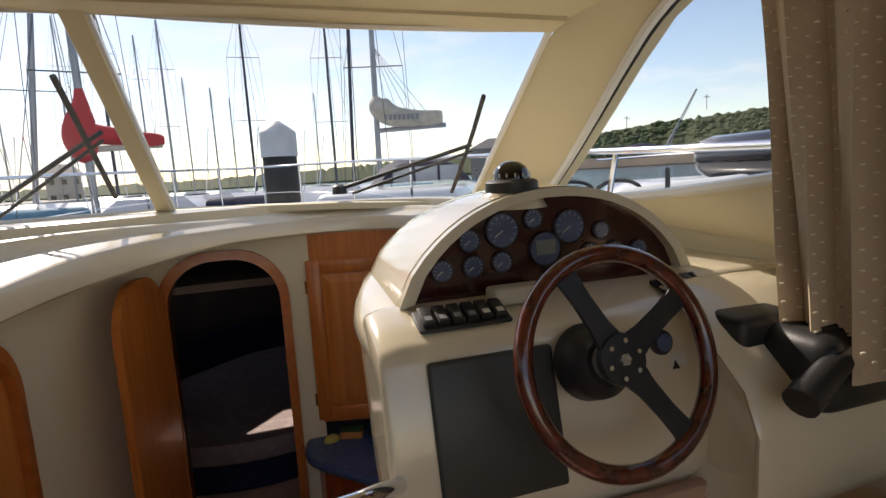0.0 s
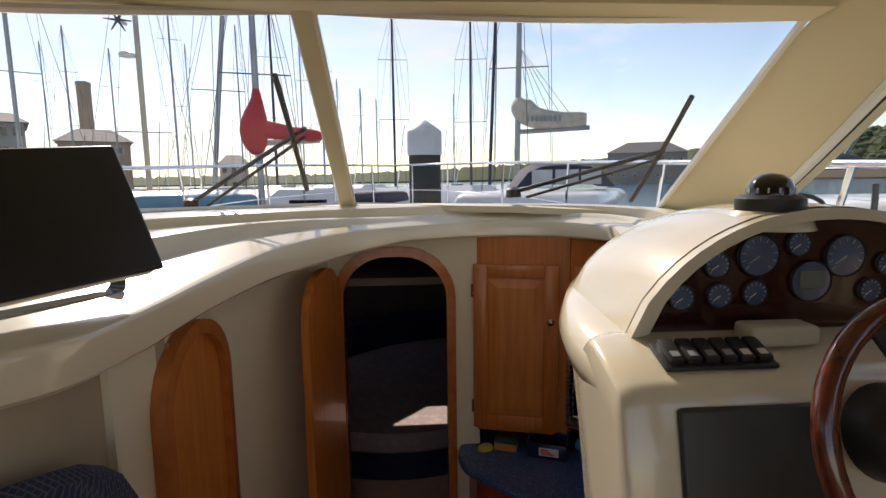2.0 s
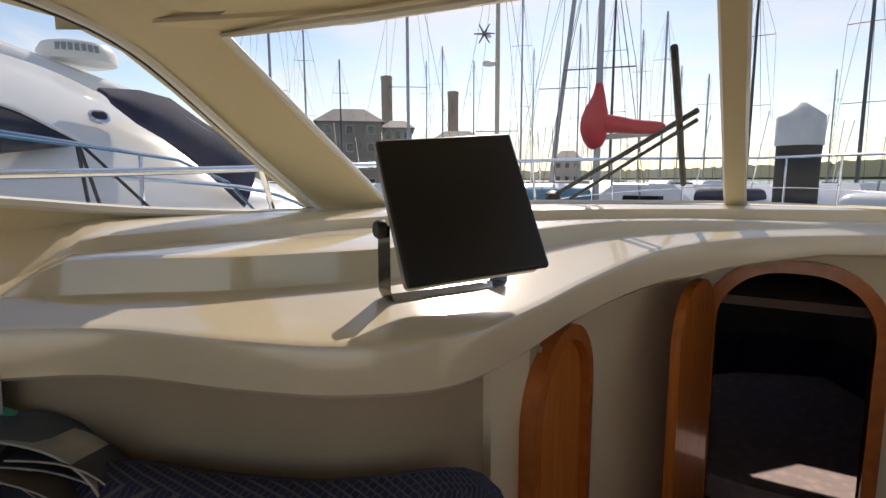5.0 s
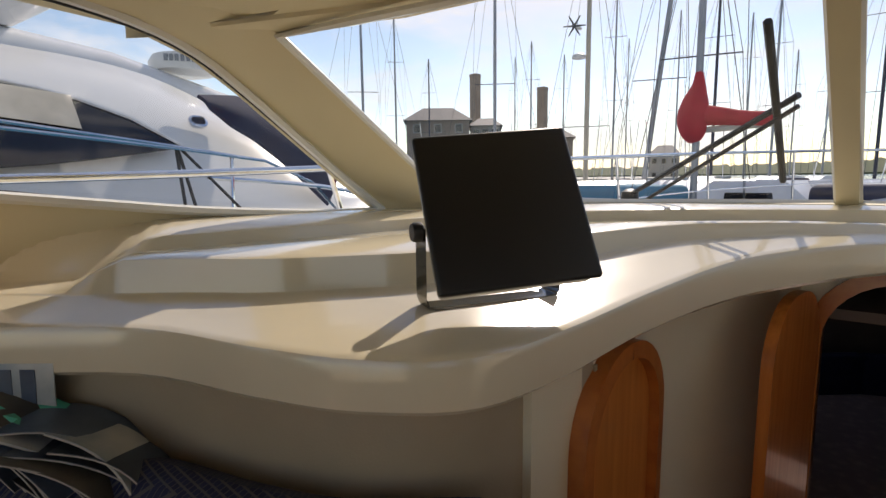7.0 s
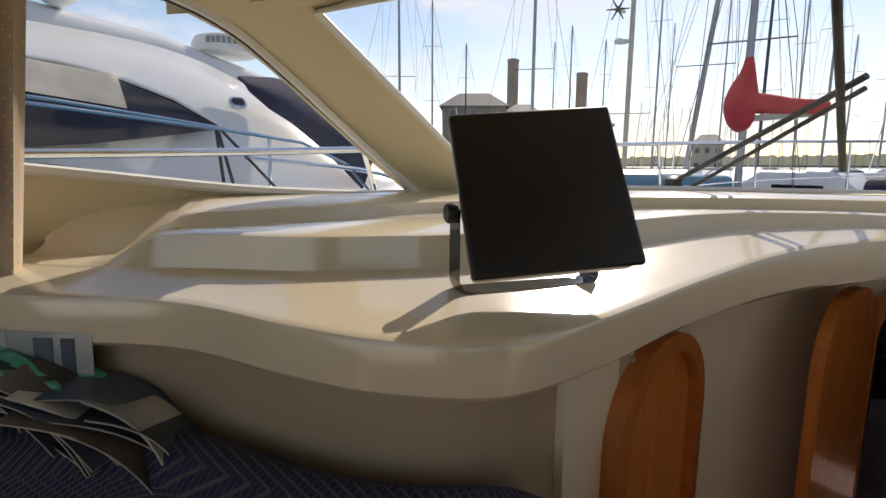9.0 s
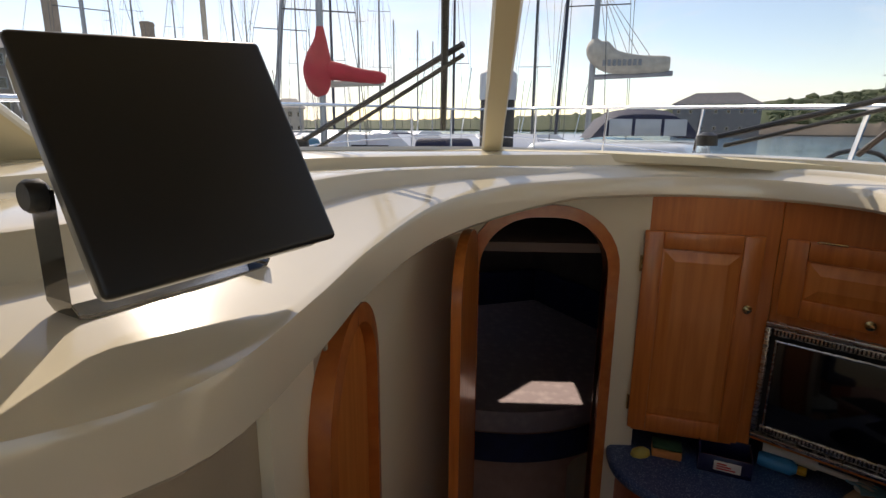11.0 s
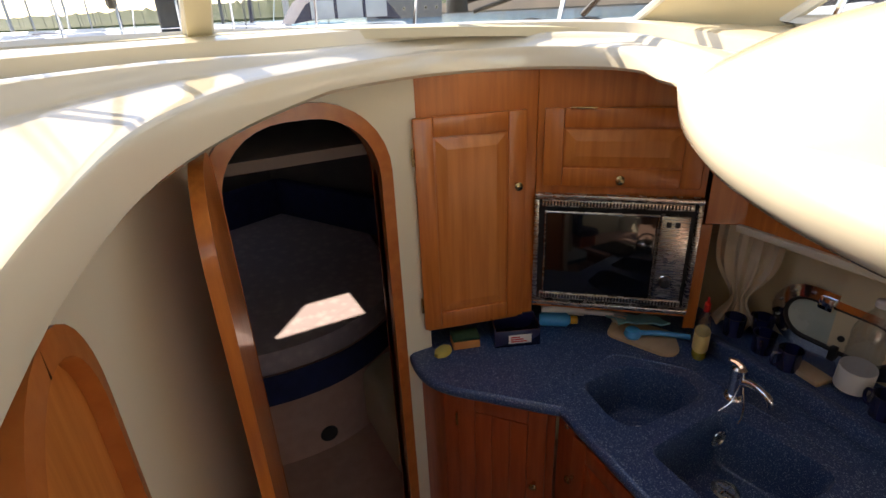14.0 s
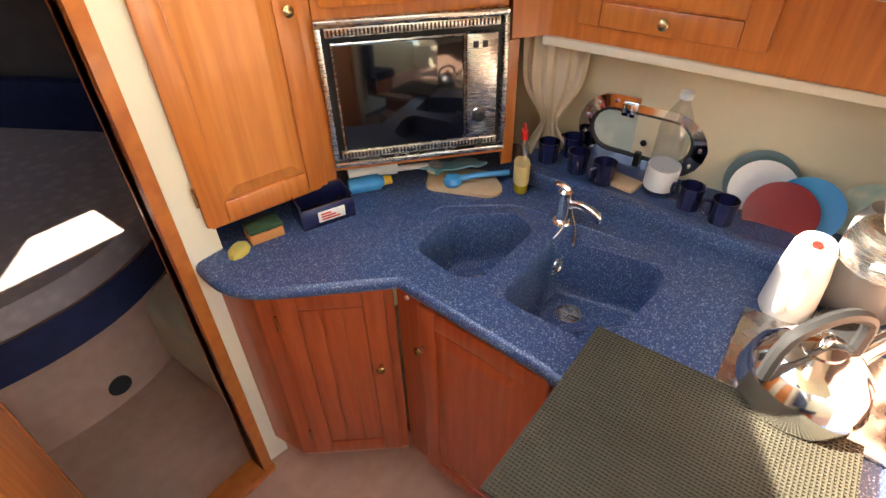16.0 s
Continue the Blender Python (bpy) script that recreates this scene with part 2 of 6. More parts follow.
def prism(pts, z0, z1, bev=0.0, m=None, bm=None, seg=2):
    """A flat outline, drawn up from z0 to z1."""
    bm = bm or bmesh.new()
    lo = [bm.verts.new((x, y, z0)) for x, y in pts]
    hi = [bm.verts.new((x, y, z1)) for x, y in pts]
    n = len(pts)
    bm.faces.new(lo[::-1])
    bm.faces.new(hi)
    for i in range(n):
        bm.faces.new((lo[i], lo[(i + 1) % n], hi[(i + 1) % n], hi[i]))
    return put(bm, lo + hi, m, bev, seg)


def grid(rows, closed=False, caps=False, bm=None, ring=False):
    """Quads between rows of points; closed: each row is a loop; ring: the last row joins the first."""
    bm = bm or bmesh.new()
    vs = [[bm.verts.new(p) for p in r] for r in rows]
    n = len(rows[0])
    for i in range(len(vs) - (0 if ring else 1)):
        a, b = vs[i], vs[(i + 1) % len(vs)]
        for j in range(n if closed else n - 1):
            k = (j + 1) % n
            bm.faces.new((a[j], a[k], b[k], b[j]))
    if caps:
        bm.faces.new(vs[0][::-1])
        bm.faces.new(vs[-1])
    return bm


def tube(pts, r, seg=8, closed=False, bm=None, radii=None):
    pts = [Vector(p) for p in pts]
    rows = []
    n = len(pts)
    s = None
    for i, p in enumerate(pts):
        a = pts[i - 1] if (i or closed) else p
        b = pts[(i + 1) % n] if (i < n - 1 or closed) else p
        d = (b - a).normalized()
        if s is None:
            u = V(0, 0, 1) if abs(d.z) < 0.95 else V(0, 1, 0)
            s = d.cross(u).normalized()
        else:
            s = (s - d * s.dot(d)).normalized()
        t = s.cross(d)
        q = radii[i] if radii else r
        rows.append([p + q * (math.cos(k * math.tau / seg) * s + math.sin(k * math.tau / seg) * t) for k in range(seg)])
    return grid(rows, True, not closed, bm, closed)


def lathe(prof, seg=24, m=None, bm=None):
    """A profile of (radius, height) turned about z."""
    bm = bm or bmesh.new()
    rows = [[V(r * math.cos(k * math.tau / seg), r * math.sin(k * math.tau / seg), z) for k in range(seg)] for r, z in prof]
    if m is not None:
        rows = [[m @ p for p in r] for r in rows]
    return grid(rows, True, True, bm)


def spline(pts, k=5):
    pts = [Vector(p) for p in pts]
    out = []
    for i in range(len(pts) - 1):
        a, b, c, d = pts[max(i - 1, 0)], pts[i], pts[i + 1], pts[min(i + 2, len(pts) - 1)]
        for j in range(k):
            t = j / k
            out.append(0.5 * (2 * b + (c - a) * t + (2 * a - 5 * b + 4 * c - d) * t * t + (3 * b - a - 3 * c + d) * t ** 3))
    return out + [pts[-1]]


def slab(rows, thick, bm=None):
    """A skin of points given thickness along a fixed direction."""
    back = [[p + thick for p in r] for r in rows]
    loops = [r + b[::-1] for r, b in zip(rows, back)]
    return grid(loops, True, True, bm)


def disc(c, r, h, nrm, seg=24, bev=0.0):
    m = Matrix.Translation(c) @ Vector(nrm).to_track_quat("Z", "Y").to_matrix().to_4x4()
    b = min(bev, r * 0.4)
    return lathe([(r, 0), (r, h - b), (r - b, h)], seg, m)


def facing(c, right, up):
    """A frame at c with x to the right, z up and y away from the viewer."""
    x = Vector(right).normalized()
    y = Vector(up).cross(x).normalized()
    z = x.cross(y)
    m = Matrix((x, y, z)).transposed().to_4x4()
    m.translation = c
    return m

# ---- the cabin shell ----
FLOOR_LOW = -0.555
S = lambda *p: spline(p, 5)
# control curves of the moulded dash shelf, from port aft round to starboard
EDGE = S((-1.34, .68, 1.177), (-1.06, .82, 1.177), (-.82, 1.0, 1.177), (-.58, 1.07, 1.177), (-.42, 1.13, 1.177), (-.30, 1.24, 1.177), (-.265, 1.45, 1.18), (-.225, 1.70, 1.20), (-.14, 1.95, 1.232),
         (0, 2.14, 1.25), (.15, 2.25, 1.257), (.35, 2.36, 1.26), (.55, 2.41, 1.26), (.76, 2.36, 1.26), (.88, 2.24, 1.256), (.91, 2.1, 1.245), (.80, 1.84, 1.19))
LOWB = [1.082 + 0.012 * min(1, i / 22) + 0.101 * min(1, max(0, (i - 30) / 22)) - 0.01 * (i > 76) for i in range(len(EDGE))]
STEP1 = S((-1.36, .80, 1.19), (-1.15, .93, 1.19), (-.93, 1.12, 1.19), (-.80, 1.22, 1.19), (-.70, 1.34, 1.19), (-.61, 1.47, 1.19), (-.54, 1.64, 1.195), (-.44, 1.87, 1.215), (-.30, 2.07, 1.24),
          (-.1, 2.21, 1.256), (.1, 2.30, 1.263), (.33, 2.39, 1.268), (.56, 2.43, 1.268), (.80, 2.39, 1.268), (.95, 2.28, 1.264), (1.0, 2.13, 1.25), (.96, 1.83, 1.195))
STEP2 = S((-1.37, .9, 1.25), (-1.27, 1.0, 1.25), (-1.18, 1.19, 1.25), (-1.13, 1.4, 1.25), (-1.08, 1.6, 1.25), (-1.02, 1.8, 1.252), (-.9, 1.98, 1.258), (-.7, 2.12, 1.266), (-.45, 2.24, 1.275),
          (-.16, 2.33, 1.28), (.08, 2.38, 1.283), (.32, 2.42, 1.285), (.57, 2.445, 1.285), (.84, 2.42, 1.28), (1.02, 2.34, 1.272), (1.1, 2.2, 1.26), (1.14, 1.82, 1.21))
RIMO = S((-1.40, .95, 1.33), (-1.38, 1.1, 1.32), (-1.37, 1.3, 1.315), (-1.36, 1.55, 1.31), (-1.35, 1.8, 1.305), (-1.33, 2.08, 1.30), (-1.2, 2.36, 1.30), (-.9, 2.42, 1.31), (-.55, 2.47, 1.32),
         (-.2, 2.50, 1.322), (.05, 2.51, 1.325), (.3, 2.50, 1.322), (.58, 2.48, 1.32), (.88, 2.45, 1.31), (1.15, 2.42, 1.30), (1.33, 2.25, 1.29), (1.38, 1.78, 1.28))
SMOOTH = lambda v, lo, hi: (lambda u: u * u * (3 - 2 * u))(min(1, max(0, (v - lo) / (hi - lo))))
rows = []
for i, (e, b, c, d) in enumerate(zip(EDGE, STEP1, STEP2, RIMO)):
    t = EDGE[min(i + 1, len(EDGE) - 1)] - EDGE[max(i - 1, 0)]
    out = V(-t.y, t.x, 0).normalized()
    zb = LOWB[i]
    lift = (0.055 * max(0, 1 - max(0, (i - 30)) / 22) + 0.012) * SMOOTH(i, 6, 7.8)
    k2 = SMOOTH(i, 8, 9.8)
    c = V(c.x, c.y, 1.193 + (c.z - 1.193) * SMOOTH(i, 6, 9))
    rows.append([e + out * 0.05 + V(0, 0, zb - e.z), e + out * 0.008 + V(0, 0, zb - e.z), e + V(0, 0, zb - e.z + 0.008), e + V(0, 0, -0.016), e + out * 0.004 + V(0, 0, -0.006),
                 e + out * 0.016, b - out * 0.004, b + out * 0.002 + V(0, 0, 0.004), b + out * 0.012 + V(0, 0, lift), b + out * 0.024 + V(0, 0, lift + 0.005), c, c + out * 0.010 + V(0, 0, 0.006 + 0.024 * k2), c + out * 0.03 + V(0, 0, 0.02 + 0.016 * k2), d])
single("moulded_dash_shelf", grid(rows), CREAM, "cream glossy moulded stepped shelf below the windscreen", "shelf", kind="structure", smooth=True)
# the vinyl wall under the shelf's edge, and the curved wall beside the lower steps
wall_pts = []
for i, e in enumerate(EDGE[:50]):
    t = EDGE[i + 1] - EDGE[max(i - 1, 0)]
    out = V(-t.y, t.x, 0).normalized()
    wall_pts.append((e + out * 0.035, LOWB[i] + 0.004))
seam = 33
vin = [[V(p.x, p.y, z) for z in (0.0, 0.5, top)] for p, top in wall_pts[:seam]]
single("wall_port_vinyl", grid(vin), PANELV, "cream vinyl padded wall panel, shade below the shelf put into its colour", "wall", kind="structure")
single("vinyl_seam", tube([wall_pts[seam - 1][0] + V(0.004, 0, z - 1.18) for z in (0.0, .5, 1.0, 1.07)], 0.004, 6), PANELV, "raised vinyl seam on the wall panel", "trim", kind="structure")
low_wall = S((-.295, 1.36, 0), (-.288, 1.6, 0), (-.277, 1.85, 0), (-.235, 2.06, 0), (-.165, 2.26, 0), (-.085, 2.45, 0))
top_low = [1.09 + 0.105 * min(1, i / 18) for i in range(len(low_wall))]
lw = [[V(p.x, p.y, FLOOR_LOW), V(p.x, p.y, 0.4), V(p.x, p.y, z)] for p, z in zip(low_wall, top_low)]
single("wall_companionway", slab(lw, V(-0.03, 0, 0)), WALLC, "cream curved wall beside the lower cabin", "wall", kind="structure")


def arch(x0, x1, z0, z1, r, n=8):
    """Outline of an arched opening, from the foot at x0 over the head to the foot at x1."""
    p = [(x0, z0)]
    p += [(x0 + r - r * math.cos(a), z1 - r + r * math.sin(a)) for a in (k * math.pi / 2 / n for k in range(n + 1))]
    p += [(x1 - r + r * math.sin(a), z1 - r + r * math.cos(a)) for a in (k * math.pi / 2 / n for k in range(n + 1))]
    return p + [(x1, z0)]


# bulkhead with the arched doorway to the fore cabin
inner = arch(-.03, .37, FLOOR_LOW + 0.03, 1.125, 0.17)
n_in = len(inner)
front = []
for k, (x, z) in enumerate(inner):
    u = k / (n_in - 1)
    ox = -.12 if u < 0.5 else .50
    oz = 1.21 if 0.04 < u < 0.96 else FLOOR_LOW
    if 0.3 < u < 0.7:
        ox = -.12 + (u - 0.3) / 0.4 * 0.62
    elif 0.04 < u <= 0.3:
        oz = z + (1.21 - z) * min(1, u / 0.3)
    elif 0.7 <= u < 0.96:
        oz = z + (1.21 - z) * min(1, (1 - u) / 0.3)
    front.append((ox, oz))
bm = grid([[V(x, 2.45, z) for x, z in front], [V(x, 2.45, z) for x, z in inner], [V(x, 2.49, z) for x, z in inner], [V(x, 2.49, z) for x, z in front]])
single("wall_bulkhead", bm, WALLC, "cream bulkhead with an arched doorway", "wall", kind="structure")
o2, i2 = arch(-.068, .405, FLOOR_LOW, 1.162, 0.20), arch(-.03, .37, FLOOR_LOW, 1.125, 0.17)
bm = grid([[V(x, y, z) for x, z in o] for o, y in ((o2, 2.452), (o2, 2.430), (i2, 2.426), (i2, 2.50))])
door_trim = single("door_frame_arched", bm, WOODE, "cherry wood arched door trim round the cabin doorway", "door frame", kind="structure")
single("door_sill", box((-.07, 2.42, FLOOR_LOW), (.41, 2.51, FLOOR_LOW + 0.035), 0.006), WOODE, "cherry wood threshold of the cabin doorway", "sill", kind="structure")

# floors
single("floor_saloon", box((-1.45, -2.2, -0.06), (1.45, 0.95, 0.0)), CARPET, "beige carpeted saloon floor", "floor", kind="structure")
single("floor_lower", box((-.6, 0.9, FLOOR_LOW - 0.05), (1.5, 5.6, FLOOR_LOW)), CARPET, "pinkish beige carpet in the galley and fore cabin", "floor", kind="structure")
single("step_riser", box((-.25, 0.92, FLOOR_LOW), (.6, 0.952, -0.06)), WOODR, "cherry riser below the saloon floor", "riser", kind="structure")
single("companion_step", box((-.24, 0.952, FLOOR_LOW), (.34, 1.13, -0.29), 0.01), CARPET, "carpeted step down to the galley", "step", kind="structure")

# roof and window walls
# the roof edge above the windscreen sweeps further aft on the port side
BROW = lambda x: 0.16 * (x / 1.12) ** 2 if x > 0 else 0.36 * abs(x / 1.12) ** 3
ZC = lambda y: 1.80 + 0.06 * min(1, max(0, (1.75 - y) / 1.2))
# Roof is cut short behind the view so sun reaches the aft wall
rows = [[V(x, y - BROW(x) * (k == 0), ZC(y) + 0.012 - 0.055 * (abs(x) / 1.12) ** 2) for x in (-1.30, -1.12, -.8, -.4, 0, .4, .8, 1.12, 1.30)] for k, y in enumerate((1.76, 1.3, .7, 0, -.35, -.75))]
single("ceiling", slab(rows, V(0, 0, 0.04)), LINING, "cream lined cabin roof", "ceiling", kind="structure")
rows = [[V(x, 1.75 - BROW(x) + dy, 1.815 - 0.058 * (abs(x) / 1.12) ** 2 + dz) for x in (-1.12, -.8, -.4, 0, .4, .8, 1.12)] for dy, dz in ((-.08, .012), (-.075, -.004), (0.0, -.012), (.03, .0), (.03, .05))]
single("windscreen_header", grid(rows), LINING, "cream header above the windscreen", "trim", kind="structure")

ws = lambda s, v: V(1.16, 2.37, 1.283).lerp(V(1.12, 1.60, 1.757), v) if s > 0 else V(-1.19, 2.25, 1.313).lerp(V(-1.045, 1.44, 1.745), v)
wc = lambda v: V(0, 2.475, 1.325).lerp(V(0, 1.75, 1.812), v)
for s, side in ((-1, "port"), (1, "starboard")):
    win = [(1.30, 1.99, 1.292), (1.288, 1.80, 1.415), (1.27, 1.62, 1.535), (1.25, 1.46, 1.64), (1.235, 1.33, 1.715), (1.22, 1.18, 1.76), (1.21, 0.95, 1.785), (1.21, 0.5, 1.79), (1.21, -.6, 1.79),
           (1.32, -.72, 1.5), (1.345, -.6, 1.42), (1.345, .3, 1.41), (1.34, .75, 1.395), (1.335, 1.05, 1.362), (1.325, 1.35, 1.325), (1.315, 1.65, 1.302), (1.31, 1.86, 1.292)]
    out = [(1.16, 2.38, 1.27), (1.155, 2.19, 1.398), (1.145, 1.98, 1.52), (1.135, 1.78, 1.64), (1.125, 1.62, 1.735), (1.12, 1.45, 1.80), (1.11, 1.0, 1.83), (1.10, .5, 1.84), (1.10, -1.4, 1.84),
           (1.40, -1.6, 1.4), (1.41, -.6, 1.2), (1.41, .3, 1.2), (1.40, .75, 1.2), (1.40, 1.05, 1.2), (1.39, 1.35, 1.22), (1.37, 1.75, 1.25), (1.33, 2.1, 1.26)]
    if s < 0:
        out[:7] = [(1.192, 2.26, 1.30), (1.158, 2.07, 1.412), (1.12, 1.85, 1.528), (1.082, 1.64, 1.640), (1.045, 1.44, 1.748), (1.06, 1.28, 1.80), (1.08, 1.0, 1.83)]
    w = [V(s * x, y, z) for x, y, z in win]
    o = [V(s * x, y, z) for x, y, z in out]
    lip = V(s * 0.05, 0, 0.0)
    mid = [a.lerp(b, 0.45) + V(-s * 0.012, 0, 0) for a, b in zip(w, o)]
    bm = grid([o, mid, w, [p + lip for p in w], [p + V(s * 0.06, 0, 0) for p in o]], True)
    single("wall_" + side, bm, LINING, "cream lined cabin side with a raked window", "wall", kind="structure")
    frame_ob = new("window_" + side)
    tagged(frame_ob, "raked side window in a white aluminium frame", "window", kind="structure")
    wf = spline([*w, w[0]], 3)[:-1]
    part("window_frame", tube([p + V(-s * 0.006, 0, 0) for p in wf], 0.013, 6, True), WHITE, frame_ob)
    part("rubber_seal", tube([p + (sum(w, V(0, 0, 0)) / len(w) - p).normalized() * 0.012 + V(s * .004, 0, 0) for p in wf], 0.005, 6, True), RUBBER, frame_ob)
    bm = bmesh.new()
    bm.faces.new([bm.verts.new(p + V(s * 0.02, 0, 0)) for p in w])
    pane = part("pane", bm, GLASS, frame_ob, "", False)
    pane.visible_shadow = False
    single("side_lining_" + side, slab([[V(s * 1.40, y, 1.24), V(s * 1.42, y, 0.6), V(s * 1.42, y, -0.05)] for y in (-2.2, 0, 1.0, 1.75 if s > 0 else 1.0)], V(s * 0.04, 0, 0)), LINING, "cream lined cabin side below the window", "wall", kind="structure")
    # windscreen half
    wsob = new("windscreen_" + side)
    tagged(wsob, "raked windscreen pane in a white frame", "windscreen", kind="structure")
    cs = [wc(0) + V(s * .022, 0, 0), ws(s, 0), ws(s, 1), wc(1) + V(s * .022, 0, 0)]
    lower = [cs[0].lerp(cs[1], k / 6) + V(0, 0.035 * math.sin(k / 6 * math.pi), 0) for k in range(7)]
    upper = [cs[3].lerp(cs[2], k / 6) + V(0, 0.035 * math.sin(k / 6 * math.pi), 0) for k in range(7)]
    bm = grid([[p + V(0, .012, .02) for p in lower], [p + V(0, .012, .02) for p in upper]])
    pane = part("pane", bm, GLASS, wsob, "", False)
    pane.visible_shadow = False
    part("window_frame", tube(lower + [lower[-1].lerp(upper[-1], .5)] + upper[::-1] + [upper[0].lerp(lower[0], .5)], 0.011, 6, True), WHITE, wsob)
bm = grid([[wc(v) + V(x, y, z) for x, y, z in ((-.024, .03, .02), (-.024, -.012, -.015), (.024, -.012, -.015), (.024, .03, .02))] for v in (-.03, .5, 1.02)], True)
single("windscreen_mullion", bm, LINING, "cream centre post of the windscreen", "mullion", kind="structure", smooth=False)
rows = [[V(x, 2.49 - 0.1 * (abs(x) / 1.16) ** 2 + dy, 1.335 - 0.045 * (abs(x) / 1.16) ** 2 + dz) for x in (-1.2, -.9, -.6, -.3, 0, .3, .6, .9, 1.2)] for dy, dz in ((-.05, -.035), (-.045, -.012), (.0, -.006), (.05, -.01), (.06, -.2))]
single("windscreen_sill", grid(rows), LINING, "cream sill at the foot of the windscreen", "sill", kind="structure")
# Out of view: pale wall added aft, throwing sunlight forward into the cabin
single("aft_bounce_wall", box((-1.45, -2.25, -.05), (1.45, -2.2, 1.0)), WALLC, "unseen cream aft wall added to bounce sunlight forward", "wall", kind="structure")
# outer deck skin ahead of the windscreen and hull sides
HX = (-.34, .10, 4.43, 4.70)
DW = ((2.5, 1.5, 1.27), (3.2, 1.5, 1.17), (HX[2], 1.46, 1.07), (HX[3], 1.38, 1.03), (4.9, 1.24, .98), (5.6, .95, .93), (6.5, .47, .9), (7.0, .48, .9))
deck_bm = bmesh.new()
dv = [[deck_bm.verts.new((x if abs(x) < .4 else math.copysign(w * abs(x), x), y, z - 0.12 * min(1, abs(x)) ** 2)) for x in (-1, -.8, -.5, HX[0], HX[1], .5, .8, 1)] for y, w, z in DW]
for i in range(len(dv) - 1):
    for j in range(7):
        if (i, j) != (2, 3):
            deck_bm.faces.new((dv[i][j], dv[i][j + 1], dv[i + 1][j + 1], dv[i + 1][j]))
single("foredeck", deck_bm, WHITE, "white moulded foredeck ahead of the windscreen", "deck", kind="structure")
for s, side in ((-1, "port"), (1, "starboard")):
    hull = [[V(s * x, y, zt), V(s * (x - .04), y, 0.45), V(s * max(x - .25, .02), y, -1.0)] for x, y, zt in ((1.62, -2.2, 1.16), (1.62, 1, 1.16), (1.6, 2.5, 1.15), (1.52, 3.5, 1.02), (1.32, 4.6, .88), (.97, 5.6, .82), (.47, 6.5, .8), (.07, 7.0, .8))]
    single("hull_" + side, grid(hull), WHITE, "white boat hull side", "hull", kind="structure")
    single("side_deck_" + side, slab([[V(s * 1.42, y, 1.2), V(s * 1.62, y, 1.17)] for y in (-2.2, 0, 1.2, 2.5)], V(0, 0, -.03)), WHITE, "white side deck", "deck", kind="structure")


# ---- galley ----
def knob(parent, m, material=BRASS):
    k = lathe([(0.006, 0), (0.006, 0.012), (0.012, 0.016), (0.013, 0.022), (0.008, 0.026)], 14, m @ pose(0, 0, 0, 90, 0, 0))
    part("knob", k, material, parent, "round brass knob")


def panel_door(parent, m, w, h, frame_mat, panel_mat, knob_at=None, hinge=None, boards=False):
    """A framed cupboard door with a raised panel; m stands at its lower left corner, x right, y into the cupboard."""
    s = min(0.055, w * 0.2)
    d = part("door", box((0.002, -0.016, 0.002), (w - 0.002, 0.0, h - 0.002), 0.004, m), frame_mat, parent)
    for x in (0, w - s):
        part("stile", box((x, -0.022, 0), (x + s, -0.006, h), 0.004, m), frame_mat, d)
    for z in (0, h - s):
        part("rail", box((s, -0.0215, z), (w - s, -0.006, z + s), 0.004, m), frame_mat, d)
    if boards:
        for k in range(3):
            x0 = s + (w - 2 * s) * k / 3
            part("board", box((x0 + 0.002, -0.0205, s + 0.004), (x0 + (w - 2 * s) / 3 - 0.002, -0.010, h - s - 0.004), 0.004, m), panel_mat, d)
    else:
        g = 0.006
        a = [(s + g, s + g), (w - s - g, s + g), (w - s - g, h - s - g), (s + g, h - s - g)]
        q = 0.030
        b = [(s + g + q, s + g + q), (w - s - g - q, s + g + q), (w - s - g - q, h - s - g - q), (s + g + q, h - s - g - q)]
        bm = grid([[m @ V(x, -0.004, z) for x, z in a], [m @ V(x, -0.0165, z) for x, z in a], [m @ V(x, -0.0235, z) for x, z in b]], True, True)
        part("raised_panel", bm, panel_mat, d, "", False)
    if knob_at:
        knob(d, m @ Matrix.Translation((knob_at[0], -0.022, knob_at[1])))
    for z in hinge or ():
        bm = tube([m @ V(-0.004, -0.018, z - 0.025), m @ V(-0.004, -0.018, z + 0.025)], 0.0045, 8)
        part("hinge", bm, BRASS, d, "brass hinge")


def run(p, q, z):
    """The frame along a cupboard face from p to q at height z."""
    return facing((p[0], p[1], z), (q[0] - p[0], q[1] - p[1], 0), (0, 0, 1)), math.hypot(q[0] - p[0], q[1] - p[1])


tall = thing("wall_cupboard", "cherry wood wall cupboard with a framed raised panel door", "cupboard")
part("body", prism([(.445, 2.462), (.835, 2.362), (.98, 2.62), (.46, 2.62)], 0.407, 1.235, 0.002), WOODV, tall, "", False)
m, L = run((.445, 2.462), (.835, 2.362), 0)
panel_door(tall, m @ Matrix.Translation((0.035, 0, 0.425)), L - 0.075, 0.665, WOODV, WOODP, (L - 0.105, 0.45), (0.09, 0.56))
diag = thing("oven_housing", "cherry wood corner unit holding the oven", "cupboard")
D0, D1 = (.8356, 2.3616), (1.192, 2.050)
part("body", prism([D0, D1, (1.46, 2.25), (1.02, 2.64)], 0.442, 1.235, 0.002), WOODV, diag, "", False)
m, L = run(D0, D1, 0)
panel_door(diag, m @ Matrix.Translation((0.02, 0, 0.865)), L - 0.04, 0.225, WOODV, WOODP, (L * 0.5 - 0.02, 0.028))
part("hinge", box((0.09, -0.026, 1.088), (0.16, -0.02, 1.094), 0.001, m), BRASS, diag)
oven = thing("built_in_oven", "stainless steel built-in oven with a dark glass door", "oven")
bm = bmesh.new()
